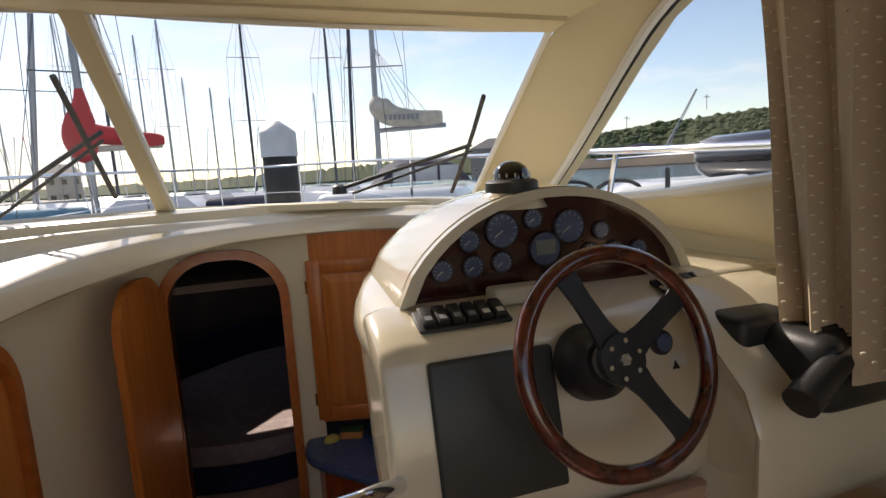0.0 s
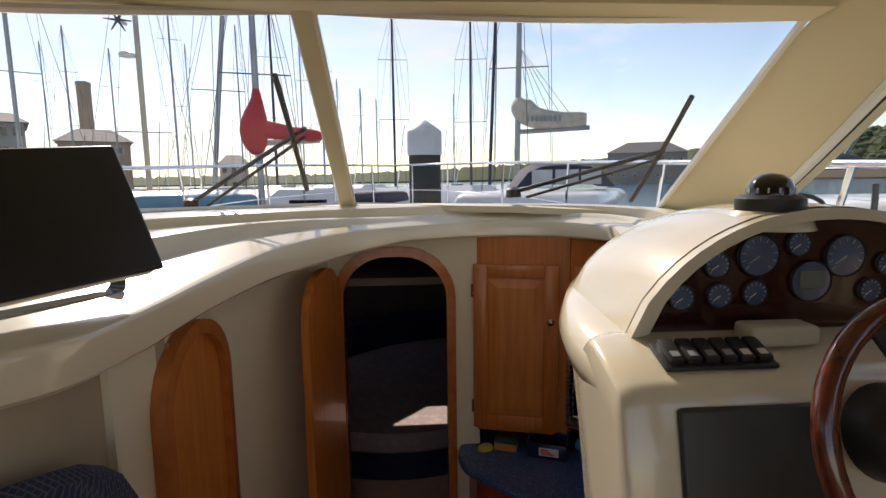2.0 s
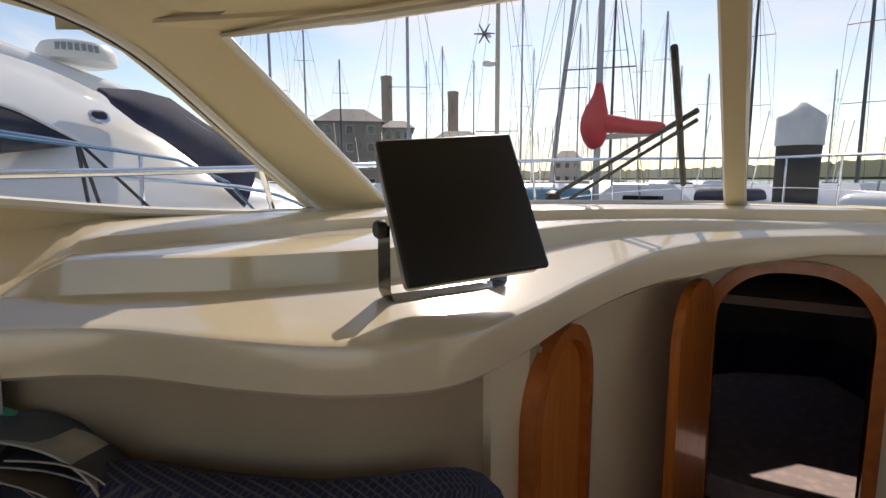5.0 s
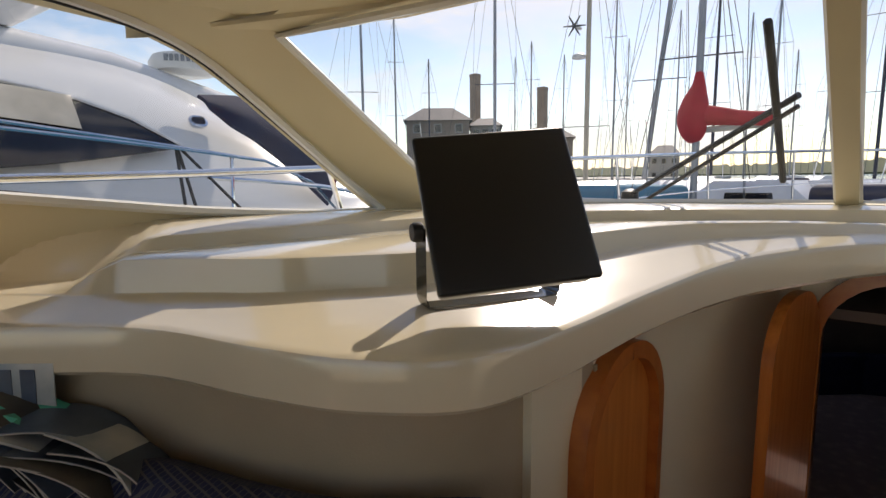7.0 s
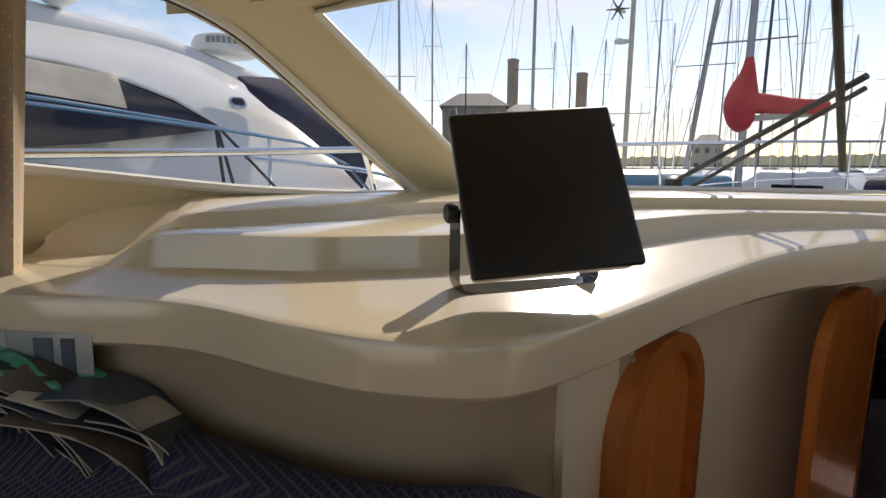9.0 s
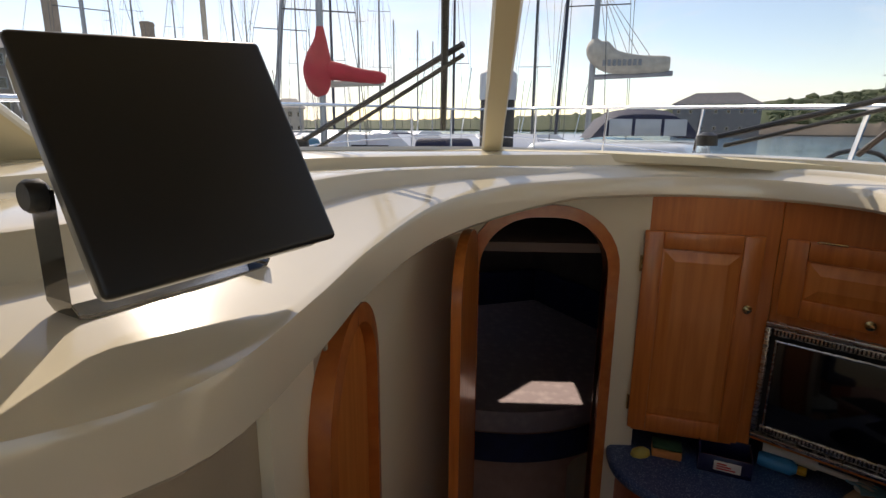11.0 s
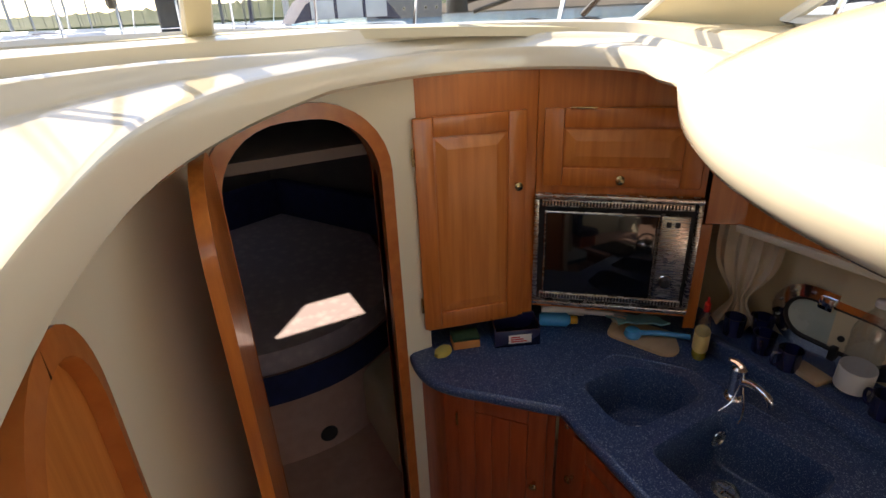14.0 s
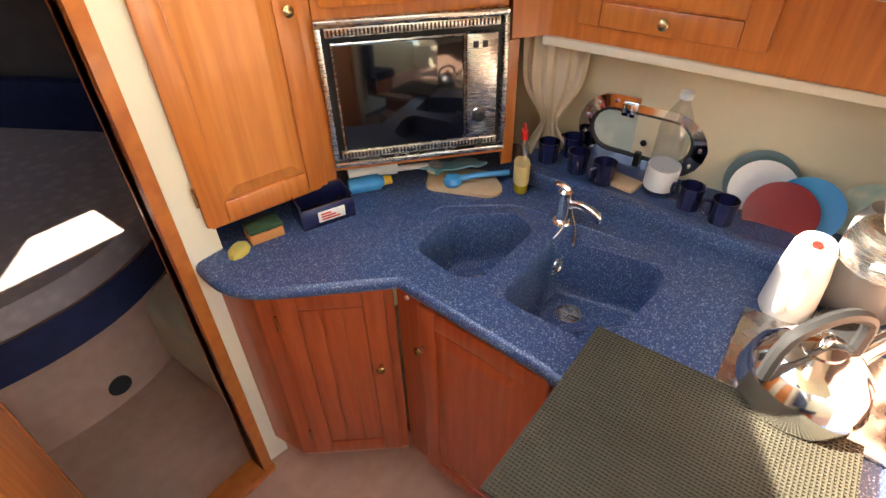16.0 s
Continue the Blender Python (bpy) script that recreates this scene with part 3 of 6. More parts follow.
for a, b in (((0, -.022, .46), (L, 0, .475)), ((0, -.022, .822), (L, 0, .838)), ((0, -.022, .475), (.014, 0, .822)), ((L - .014, -.022, .475), (L, 0, .822))):
    box(a, b, 0.003, m, bm)
part("trim_frame", bm, STEEL, oven, "stainless trim frame")
part("backing", box((.012, -.004, .473), (L - .012, .0, .825), 0, m), BLACK, oven)
part("door_glass", box((.035, -.030, .512), (.355, -.006, .786), 0.006, m), OVENGL, oven, "black reflective glass door")
part("glass_rim", tube([m @ V(x, -.030, z) for x, z in ((.034, .511), (.356, .511), (.356, .787), (.034, .787))], 0.004, 6, True), STEEL, oven)
part("control_panel", box((.362, -.028, .512), (L - .030, -.006, .786), 0.004, m), STEEL, oven, "brushed steel control panel")
for z in (.481, .797):
    part("vent_strip", box((.022, -.014, z), (L - .022, -.004, z + .022), 0.002, m), STEEL, oven)
    for k in range(44):
        x = .028 + k * (L - .056) / 44
        part("vent_slot", box((x, -.0155, z + .004), (x + .004, -.0135, z + .018), 0, m), RUBBER, oven, "", False)
part("dial", lathe([(.016, 0), (.016, .006), (.013, .016), (.004, .017)], 20, m @ Matrix.Translation((.395, -.028, .575)) @ pose(0, 0, 0, 90, 0, 0)), BLACK, oven, "black round dial")
part("dial_ring", tube([m @ (V(.395, -.029, .575) + V(.019 * math.cos(a), 0, .019 * math.sin(a))) for a in (k * math.tau / 20 for k in range(20))], 0.0022, 6, True), CHROME, oven)
for x in (.378, .402):
    part("button", box((x, -.032, .752), (x + .013, -.027, .768), .001, m), BLACK, oven)
bm = bmesh.new()
for k in range(4):
    box((.380, -.0295, .526 + k * .006), (.408, -.0275, .529 + k * .006), 0, m, bm)
part("print_bars", bm, INK, oven)
for x, z in ((.007, .467), (L - .007, .467), (.007, .831), (L - .007, .831), (L / 2, .467)):
    part("screw", disc(m @ V(x, -.022, z), .003, .002, m.to_3x3() @ V(0, -1, 0), 8), CHROME, oven)

star = thing("side_cupboard", "cherry wood wall cupboard along the hull over the worktop", "cupboard")
part("body", prism([(1.205, 2.045), (1.29, 1.98), (1.272, 1.22), (1.46, 1.22), (1.46, 2.25)], 0.755, 1.11, 0.002), WOODV, star, "", False)
part("light_rail", box((1.268, 1.22, .735), (1.285, 1.99, .757), 0.003), VINYL, star, "cream edging strip")
m2, L2 = run((1.289, 1.92), (1.272, 1.02), 0)
panel_door(star, m2 @ Matrix.Translation((0.02, 0, .80)), 0.42, 0.24, WOODV, WOODP, (.21, .03))
single("end_panel", prism([(1.192, 2.05), (1.222, 2.03), (1.45, 2.20), (1.45, 2.24)], 0.40, .755, 0.002), WOODV, "cherry wood end panel beside the oven", "panel", kind="structure", smooth=False)
single("hull_lining", slab([[V(1.43 + .01 * k, y, z) for k, z in enumerate((-.5, .35, .8))] for y in (.9, 1.4, 2.3)], V(.03, 0, 0)), LINING, "cream hull lining behind the worktop", "wall", kind="structure")
single("galley_back", box((.44, 2.62, FLOOR_LOW), (1.5, 2.65, 1.25)), LINING, "plain cream wall behind the cupboards", "wall", kind="structure")

# worktop with two moulded bowls
TOPZ = 0.345
outl = [(.440, 2.462), (.425, 2.40), (.425, 2.33), (.448, 2.27), (.50, 2.205), (.66, 2.035), (.682, 2.0), (.676, 1.92), (.650, 1.60), (.642, 1.56), (.642, 1.24), (.642, 1.02), (1.43, 1.02), (1.43, 2.3), (1.1, 2.60), (.45, 2.60)]


def rounded(pts, r, n=4):
    out = []
    for i, p in enumerate(pts):
        p, a, b = Vector(p), Vector(pts[i - 1]), Vector(pts[(i + 1) % len(pts)])
        u, v = (a - p).normalized(), (b - p).normalized()
        s, e = p + u * r, p + v * r
        for k in range(n + 1):
            t = k / n
            out.append((1 - t) ** 2 * s + 2 * t * (1 - t) * p + t * t * e)
    return [(q.x, q.y) for q in out]


bowl1 = rounded([(.785, 2.05), (.955, 2.06), (1.07, 1.925), (1.03, 1.84), (.79, 1.845), (.755, 1.90)], 0.03)
bowl2 = rounded([(.755, 1.78), (1.03, 1.785), (1.07, 1.52), (1.02, 1.495), (.745, 1.53)], 0.03)
work = thing("worktop", "speckled blue moulded galley worktop with two sunken bowls", "worktop")
bm = bmesh.new()
loops = []
for pts in (outl, bowl1, bowl2):
    vs = [bm.verts.new((x, y, TOPZ)) for x, y in pts]
    loops.append(vs)
    for i, v in enumerate(vs):
        bm.edges.new((v, vs[(i + 1) % len(vs)]))
bmesh.ops.triangle_fill(bm, use_beauty=True, edges=bm.edges[:])
for depth, scale, vs in ((-.15, .84, loops[1]), (-.16, .86, loops[2])):
    c = sum((v.co for v in vs), V(0, 0, 0)) / len(vs)
    prev = vs
    for dz, k in ((-.006, .985), (-.02, .97), (depth + .025, scale + .05), (depth + .006, scale), (depth, scale - .06)):
        cur = [bm.verts.new((c.x + (v.co.x - c.x) * k, c.y + (v.co.y - c.y) * k, TOPZ + dz)) for v in vs]
        for i in range(len(vs)):
            j = (i + 1) % len(vs)
            bm.faces.new((prev[i], prev[j], cur[j], cur[i]))
        prev = cur
    bm.faces.new(prev)
part("top", bm, BLUETOP, work, "", True)
edge_pts = [V(x, y, TOPZ - .018) for x, y in outl[:12]]
part("rounded_edge", tube(spline(edge_pts, 3), 0.0185, 10), BLUETOP, work, "rounded front edge")
part("drip_groove", tube([V(x, y, TOPZ + .001) for x, y in rounded([(.775, 2.10), (.975, 2.115), (1.105, 1.94), (1.125, 1.52), (1.10, 1.49)], 0.03)[3:-3]], 0.004, 6), BLUETOP, work, "raised drip moulding")
part("upstand", prism([(1.225, 2.06), (1.262, 2.03), (1.225, 1.02), (1.185, 1.02)], TOPZ - .005, TOPZ + .05, 0.008), BLUETOP, work, "blue moulded upstand")
part("rear_ledge", prism([(1.262, 2.03), (1.43, 2.03), (1.43, 1.02), (1.225, 1.02)], TOPZ - .005, TOPZ + .045), BLUETOP, work, "blue ledge behind the upstand", False)
for x, y, z in ((.915, 1.925, TOPZ - .149), (.955, 1.685, TOPZ - .159)):
    w = thing("sink_waste", "round stainless sink strainer in the bowl", "drain", "sink drains")
    part("flange", lathe([(.034, 0), (.034, .003), (.026, .005), (.024, .001), (.003, .001)], 24, Matrix.Translation((x, y, z))), STEEL, w)
    for a in (0, 90):
        part("bar", box((-.022, -.003, .003), (.022, .003, .005), .001, pose(x, y, z, 0, 0, a)), CHROME, w)
ov = lathe([(.024, 0), (.024, .003), (.017, .006), (.014, .002), (.004, .002)], 20, facing((.98, 1.745, .30), (1, -.1, 0), (0, 0, 1)) @ pose(0, 0, 0, 90, 0, 0))
single("overflow_ring", ov, STEEL, "round overflow ring in the sink wall", "drain", "sink drains")
tap = thing("mixer_tap", "chrome single lever galley mixer tap", "tap")
tx, ty = 1.105, 1.80
part("base", lathe([(.028, 0), (.026, .008), (.018, .014), (.017, .06), (.02, .065), (.02, .095), (.014, .102)], 20, Matrix.Translation((tx, ty, TOPZ))), CHROME, tap)
part("spout", tube(spline([(tx, ty, TOPZ + .05), (tx - .0, ty - .035, TOPZ + .068), (tx - .008, ty - .075, TOPZ + .068), (tx - .01, ty - .095, TOPZ + .06), (tx - .01, ty - .10, TOPZ + .042)], 4), .011, 10), CHROME, tap)
part("lever", tube([(tx, ty, TOPZ + .10), (tx - .01, ty + .01, TOPZ + .115), (tx - .022, ty + .02, TOPZ + .122)], .008, 8, radii=[.012, .010, .006]), CHROME, tap)
part("stopper_chain", tube(spline([(tx - .02, ty - .02, TOPZ + .06), (tx - .06, ty - .03, TOPZ + .03), (tx - .09, ty - .02, TOPZ + .006)], 4), .0022, 6), CHROME, tap)
part("second_chain", tube(spline([(tx - .02, ty - .03, TOPZ + .06), (tx - .05, ty - .06, TOPZ + .02), (tx - .09, ty - .075, TOPZ + .003)], 4), .0022, 6), CHROME, tap)

# lower units
low1 = thing("base_cupboard", "red cherry base cupboard with a grooved door under the blue worktop", "cupboard", "base cupboards")
part("body", prism([(.455, 2.45), (.47, 2.32), (.70, 2.055), (.72, 2.08), (.5, 2.36), (.5, 2.45)], -.44, TOPZ - .03, .003), WOODR, low1, "", False)
m, L = run((.475, 2.325), (.70, 2.06), 0)
panel_door(low1, m @ Matrix.Translation((0.05, 0, -.42)), L - .07, .70, WOODR, WOODR, (L - .10, .42), (.1, .6), True)
low2 = thing("base_cupboard", "red cherry base cupboard with a framed door under the blue worktop", "cupboard", "base cupboards")
part("body", prism([(.705, 2.05), (.675, 1.58), (.675, 1.20), (.70, 1.20), (.70, 1.58), (.73, 2.05)], -.44, TOPZ - .03, .003), WOODR, low2, "", False)
m, L = run((.705, 2.045), (.678, 1.58), 0)
part("button_catch", disc(m @ V(.035, -.001, .262), .010, .006, m.to_3x3() @ V(0, -1, 0), 14, .003), CHROME, low2)
panel_door(low2, m @ Matrix.Translation((0.085, 0, -.42)), L - .10, .70, WOODR, WOODR, (.015, .56))
single("toe_kick", prism([(.48, 2.45), (.50, 2.38), (.745, 2.10), (.745, 1.2), (.9, 1.2), (.9, 2.3)], FLOOR_LOW, -.44, .004), CARPET, "carpet covered plinth under the base cupboards", "plinth", kind="structure", smooth=False)
flap = thing("hob_cover", "worktop flap covered with a ribbed slip mat over the hob", "cover")
part("flap", prism([(.36, 1.555), (.765, 1.545), (.765, 1.115), (.36, 1.10)], .352, .366, .003), BLUETOP, flap)
bm = prism([(.352, 1.562), (.772, 1.552), (.772, 1.108), (.352, 1.095)], .366, .371, .001)
part("slip_mat", bm, MATGREY, flap, "olive grey woven slip mat")
for k in range(62):
    x = .356 + k * .0068
    part("rib", box((x, 1.10, .3705), (x + .0036, 1.556, .3732), 0), MATGREY, flap, "", False)
for k in range(64):
    y = 1.104 + k * .0071
    part("cross_rib", box((.354, y, .3715), (.770, y + .0022, .3741), 0), MATGREY, flap, "", False)
part("support", box((.60, 1.11, -.44), (.64, 1.55, .352), .004), WOODR, flap, "cherry panel below the cover")


# ---- small things on the worktop ----
def mug(x, y, z, turn, label):
    t = thing("mug", label, "mug", "navy mugs", pose(x, y, z, 0, 0, turn) @ Matrix.Scale(.80, 4))
    part("cup", lathe([(.030, 0), (.035, .004), (.037, .045), (.040, .082), (.037, .082), (.033, .012), (.002, .010)], 20), NAVYMUG, t)
    part("handle", tube(spline([(.036, 0, .066), (.058, 0, .066), (.062, 0, .04), (.052, 0, .02), (.034, 0, .018)], 4), .0055, 8), NAVYMUG, t)
    return t


for x, y, a in ((1.305, 1.955, 20), (1.375, 1.91, 70), (1.295, 1.855, 200), (1.28, 1.77, 150), (1.285, 1.54, 80), (1.265, 1.455, 100)):
    mug(x, y, TOPZ + .046, a, "navy blue glazed mug on the ledge behind the worktop")
t = thing("dish_soap_bottle", "clear bottle of yellow washing-up liquid with a red cap", "bottle")
mm = pose(1.185, 1.975, TOPZ, 0, 0, 35) @ Matrix.Diagonal((1, .6, 1, 1))
part("bottle", lathe([(.034, 0), (.037, .006), (.037, .10), (.030, .13), (.014, .155), (.012, .165)], 20, mm), BOTTLE, t, "clear plastic bottle")
part("liquid", lathe([(.033, .002), (.035, .008), (.035, .085), (.001, .086)], 20, mm), YELLOW, t, "yellow liquid")
part("paper_label", lathe([(.0376, .03), (.0380, .031), (.0380, .088), (.0376, .089)], 20, mm), mat("label_yellow", (.75, .62, .25), .5, 0, (.7, .5, .2), 30), t, "pale yellow label")
part("cap", lathe([(.015, .162), (.016, .165), (.015, .185), (.007, .19), (.006, .205), (.002, .207)], 16, mm), RED, t, "red cap")
t = thing("water_bottle", "tall clear plastic water bottle with a white label on the ledge", "bottle")
mm = pose(1.32, 1.63, TOPZ + .046, 3, -4, 0)
prof = [(.036, 0), (.041, .006), (.041, .05)] + [(.041 - .003 * (k % 2), .06 + k * .012) for k in range(11)] + [(.040, .20), (.028, .235), (.014, .262), (.013, .275)]
part("bottle", lathe(prof, 24, mm), BOTTLE, t, "ribbed clear plastic")
part("paper_label", lathe([(.0415, .022), (.0418, .023), (.0418, .085), (.0415, .086)], 24, mm), WPLAST, t, "white label")
part("cap", lathe([(.0155, .274), (.0155, .288), (.013, .290)], 16, mm), WPLAST, t)
PR = [(.012, 0), (.075, .002), (.11, .012), (.112, .015), (.075, .006), (.012, .004)]
for name, x, y, z, r, mt, lab in (("plate", 1.40, 1.405, .468, 1.0, mat("green_grey_plate", (.10, .16, .17), .3, 0, (.13, .2, .2), 8), "dark green rimmed plate leaning on the hull"),
                                  ("plate", 1.378, 1.395, .462, .90, WPLAST, "white plate standing in the plate stack"),
                                  ("plate", 1.362, 1.295, .452, .93, CYAN, "bright blue plate standing in the plate stack"),
                                  ("plate", 1.33, 1.34, .440, .93, DARKRED, "dark red plate at the front of the stack"),
                                  ("plate", 1.40, 1.17, .460, .9, mat("patterned_plate", (.62, .62, .45), .4, 0, (.35, .5, .42), 40), "pale patterned plate leaning on the hull")):
    single(name, lathe(PR, 32, facing((x, y, z - .016), (0, -1, 0), (.26, 0, 1)) @ pose(0, 0, 0, 90, 0, 0) @ Matrix.Scale(r * .78, 4)), mt, lab, "plate", "plates")
port = thing("porthole", "oval opening porthole with a polished steel rim", "porthole")
mp_ = facing((1.432, 1.735, .487), (0, -1, 0), (0.03, 0, 1))


def oval(w, h, n=10):
    r = h
    return [(sx * (w - r) + r * math.cos(a), r * math.sin(a)) for sx, a0 in ((1, -90), (-1, 90)) for a in (radians(a0 + 180 * k / n) for k in range(n + 1))]


o, i_ = oval(.185, .102), oval(.148, .066)
part("rim", grid([[mp_ @ V(x, y, z) for x, z in q] for q, y in ((o, 0), (o, -.012), (i_, -.018), (i_, .02))], True), CHROME, port, "polished rim")
part("seal", tube([mp_ @ V(x, -.010, z) for x, z in oval(.144, .062)], .006, 6, True), RUBBER, port, "black rubber seal")
bm = bmesh.new()
bm.faces.new([bm.verts.new(mp_ @ V(x, -.006, z)) for x, z in oval(.143, .061)])
part("pane", bm, mat("frosted_pane", (.42, .50, .44), .25, 0, (.52, .58, .50), 12), port, "pale green frosted pane", False)
for k in range(10):
    x, z = oval(.166, .084)[k * 2 + 1]
    part("bolt", disc(mp_ @ V(x, -.016, z), .005, .004, (-1, 0, 0), 10), STEEL, port)
part("catch", box((-.06, -.03, .05), (-.02, -.012, .088), .004, mp_), CHROME, port, "chrome catch")
part("lower_catch", box((.0, -.03, -.088), (.018, -.010, -.045), .003, mp_), DARKMET, port)
part("knob", disc(mp_ @ V(.015, -.006, -.018), .009, .010, (-1, 0, 0), 12), BLACK, port)


def cloth(name, p, q, top, bot, folds, amp, label, mt, narrow=0.0, tie=None):
    """A hanging curtain between plan points p and q with folds."""
    p, q = Vector((*p, 0)), Vector((*q, 0))
    d = (q - p)
    nrm = V(-d.y, d.x, 0).normalized()
    rows = []
    for i in range(25):
        v = i / 24
        z = top + (bot - top) * v
        pinch = 1.0
        if tie:
            pinch = 1 - 0.72 * math.exp(-((v - tie) / 0.22) ** 2)
        r = []
        for j in range(folds * 8 + 1):
            u = j / (folds * 8)
            uu = 0.5 + (u - 0.5) * pinch * (1 - narrow * v)
            w = amp * (math.sin(u * folds * math.tau + .6 * math.sin(v * 5)) + .35 * math.sin(u * folds * 2.3 * math.tau + 2 + v * 3)) * (.6 + .4 * v)
            r.append(p + d * uu + nrm * w + V(0, 0, z + .006 * math.sin(u * folds * math.tau)))
        rows.append(r)
    ob = single(name, slab(rows, nrm * .003), mt, label, "curtain", "curtains")
    return ob


PALECUR = mat("pale_curtain", (.62, .52, .38), .85, 0, (.54, .45, .32), 9, .2, 300)
cloth("porthole_curtain", (1.30, 2.06), (1.38, 1.90), .752, .40, 4, .012, "pale beige porthole curtain tied back beside the oven", PALECUR, 0, .72)

t = thing("sponge", "green scouring sponge with a yellow base beside the cupboard", "sponge")
part("pad", box((-.045, -.03, .03), (.045, .03, .042), .004, pose(.60, 2.405, TOPZ, 0, 0, -18)), mat("scourer", (.015, .05, .02), .9, 0, (.03, .07, .03), 60), t, "dark green scouring pad")
part("foam", box((-.045, -.03, 0), (.045, .03, .03), .005, pose(.60, 2.405, TOPZ, 0, 0, -18)), ORANGE, t, "orange foam")
single("yellow_cloth", lathe([(.03, 0), (.028, .012), (.015, .022), (.002, .024)], 9, pose(.515, 2.40, TOPZ, 0, 0, 20) @ Matrix.Diagonal((1.2, .8, 1, 1))), mat("yellow_sponge", (.55, .42, .08), .9, 0, (.4, .35, .1), 30, .4, 120), "small yellow cleaning sponge", "sponge")
t = thing("sponge_caddy", "navy plastic caddy with a white label on the worktop", "caddy")
mm = pose(.755, 2.345, TOPZ, 0, 0, -22)
bm = box((-.075, -.045, 0), (.075, -.039, .06), .002, mm)
box((-.075, .039, 0), (.075, .045, .075), .002, mm, bm)
box((-.075, -.039, 0), (-.069, .039, .07), .002, mm, bm)
box((.069, -.039, 0), (.075, .039, .07), .002, mm, bm)
box((-.069, -.039, 0), (.069, .039, .005), 0, mm, bm)
part("tray", bm, NAVYMUG, t)
part("paper_label", box((-.03, -.0475, .014), (.045, -.0455, .046), .001, mm), WPLAST, t, "white label")
bm = bmesh.new()
for k in range(3):
    box((-.022, -.049, .02 + k * .008), (.03 - .012 * k, -.0474, .024 + k * .008), 0, mm, bm)
part("print_bars", bm, RED, t)
t = thing("cleaner_bottle", "blue cleaner bottle with a yellow cap lying on the worktop", "bottle")
mm = pose(.925, 2.335, TOPZ + .024, 0, 90, -35)
part("bottle", lathe([(.02, -.06), (.024, -.05), (.024, .03), (.012, .045)], 16, mm), CYAN, t)
part("cap", lathe([(.013, .045), (.014, .05), (.013, .068), (.004, .07)], 14, mm), mat("cap_yellow", (.7, .4, .02), .4), t, "yellow cap")
t = thing("dish_brush", "white dish brush lying below the oven", "brush")
part("handle", tube([(.98, 2.36, TOPZ + .03), (1.06, 2.29, TOPZ + .03), (1.10, 2.25, TOPZ + .032)], .009, 8), WPLAST, t)
part("bristles", lathe([(.02, 0), (.028, .012), (.026, .03), (.012, .032)], 14, pose(1.115, 2.235, TOPZ + .002)), WPLAST, t)
t = thing("scrub_roll", "rolled white cloth lying under the oven", "cloth")
part("roll", tube(spline([(.90, 2.39, TOPZ + .045), (.96, 2.35, TOPZ + .05), (1.02, 2.31, TOPZ + .045)], 4), .022, 10), PAPER, t)
t = thing("chopping_board", "light wooden chopping board lying on the worktop", "board")
part("board", prism(rounded([(1.02, 2.20), (1.12, 2.26), (1.21, 2.09), (1.14, 2.005), (1.09, 2.01)], .02), TOPZ, TOPZ + .012, .003, pose(0, 0, .001)), BOARD, t)
rows = [[V(1.08 + .022 * i + .006 * math.sin(j), 2.205 - .016 * i + .014 * j, TOPZ + .018 + .012 * abs(math.sin(i * 1.3 + j * .9))) for j in range(6)] for i in range(7)]
single("dish_cloth", slab(rows, V(0, 0, .006)), LTBLUE, "crumpled light blue dish cloth on the chopping board", "cloth")
t = thing("scrubbing_brush", "bright blue scrubbing brush on the chopping board", "brush")
part("head", lathe([(.024, 0), (.028, .01), (.022, .026), (.004, .03)], 16, pose(1.075, 2.14, TOPZ + .014)), CYAN, t)
part("handle", tube([(1.08, 2.135, TOPZ + .03), (1.14, 2.09, TOPZ + .032), (1.21, 2.03, TOPZ + .026)], .009, 8), CYAN, t)
t = thing("corn_holder", "pale wooden block on the ledge beside the mugs", "block")
part("block", box((-.045, -.03, 0), (.045, .03, .015), .003, pose(1.30, 1.72, TOPZ + .046, 0, 0, 80)), BOARD, t)

kettle = thing("stove_kettle", "polished steel stove kettle with a white handle and black grip", "kettle")
kx, ky, kz = .82, 1.21, TOPZ + .03
part("body", lathe([(.075, 0), (.098, .004), (.102, .03), (.090, .075), (.064, .105), (.035, .118), (.03, .12)], 32, Matrix.Translation((kx, ky, kz))), CHROME, kettle)
part("lid", lathe([(.034, .119), (.034, .124), (.02, .130), (.008, .132), (.010, .146), (.004, .15)], 20, Matrix.Translation((kx, ky, kz))), CHROME, kettle)
part("spout", tube([(kx + .075, ky - .06, kz + .07), (kx + .11, ky - .09, kz + .10), (kx + .13, ky - .105, kz + .125)], .016, 10, radii=[.022, .016, .013]), CHROME, kettle)
part("handle", tube(spline([(kx - .07, ky + .06, kz + .075), (kx - .06, ky + .05, kz + .16), (kx, ky, kz + .19), (kx + .055, ky - .045, kz + .16), (kx + .06, ky - .05, kz + .09)], 4), .012, 8), BLACK, kettle, "black handle")
hob = thing("hob", "steel hob plate with a round burner under the kettle", "hob")
part("plate", box((.775, 1.03, TOPZ), (1.03, 1.33, TOPZ + .012), .004), STEEL, hob)
part("burner", lathe([(.06, .012), (.065, .018), (.06, .029), (.01, .029)], 24, Matrix.Translation((kx, ky, TOPZ))), DARKMET, hob)
jug = thing("electric_kettle", "white electric kettle standing on the worktop", "kettle")
jx, jy = 1.085, 1.262
part("body", lathe([(.058, 0), (.062, .006), (.056, .10), (.047, .165), (.040, .178), (.006, .182)], 24, Matrix.Translation((jx, jy, TOPZ)) @ Matrix.Diagonal((1, .85, 1, 1))), WPLAST, jug)
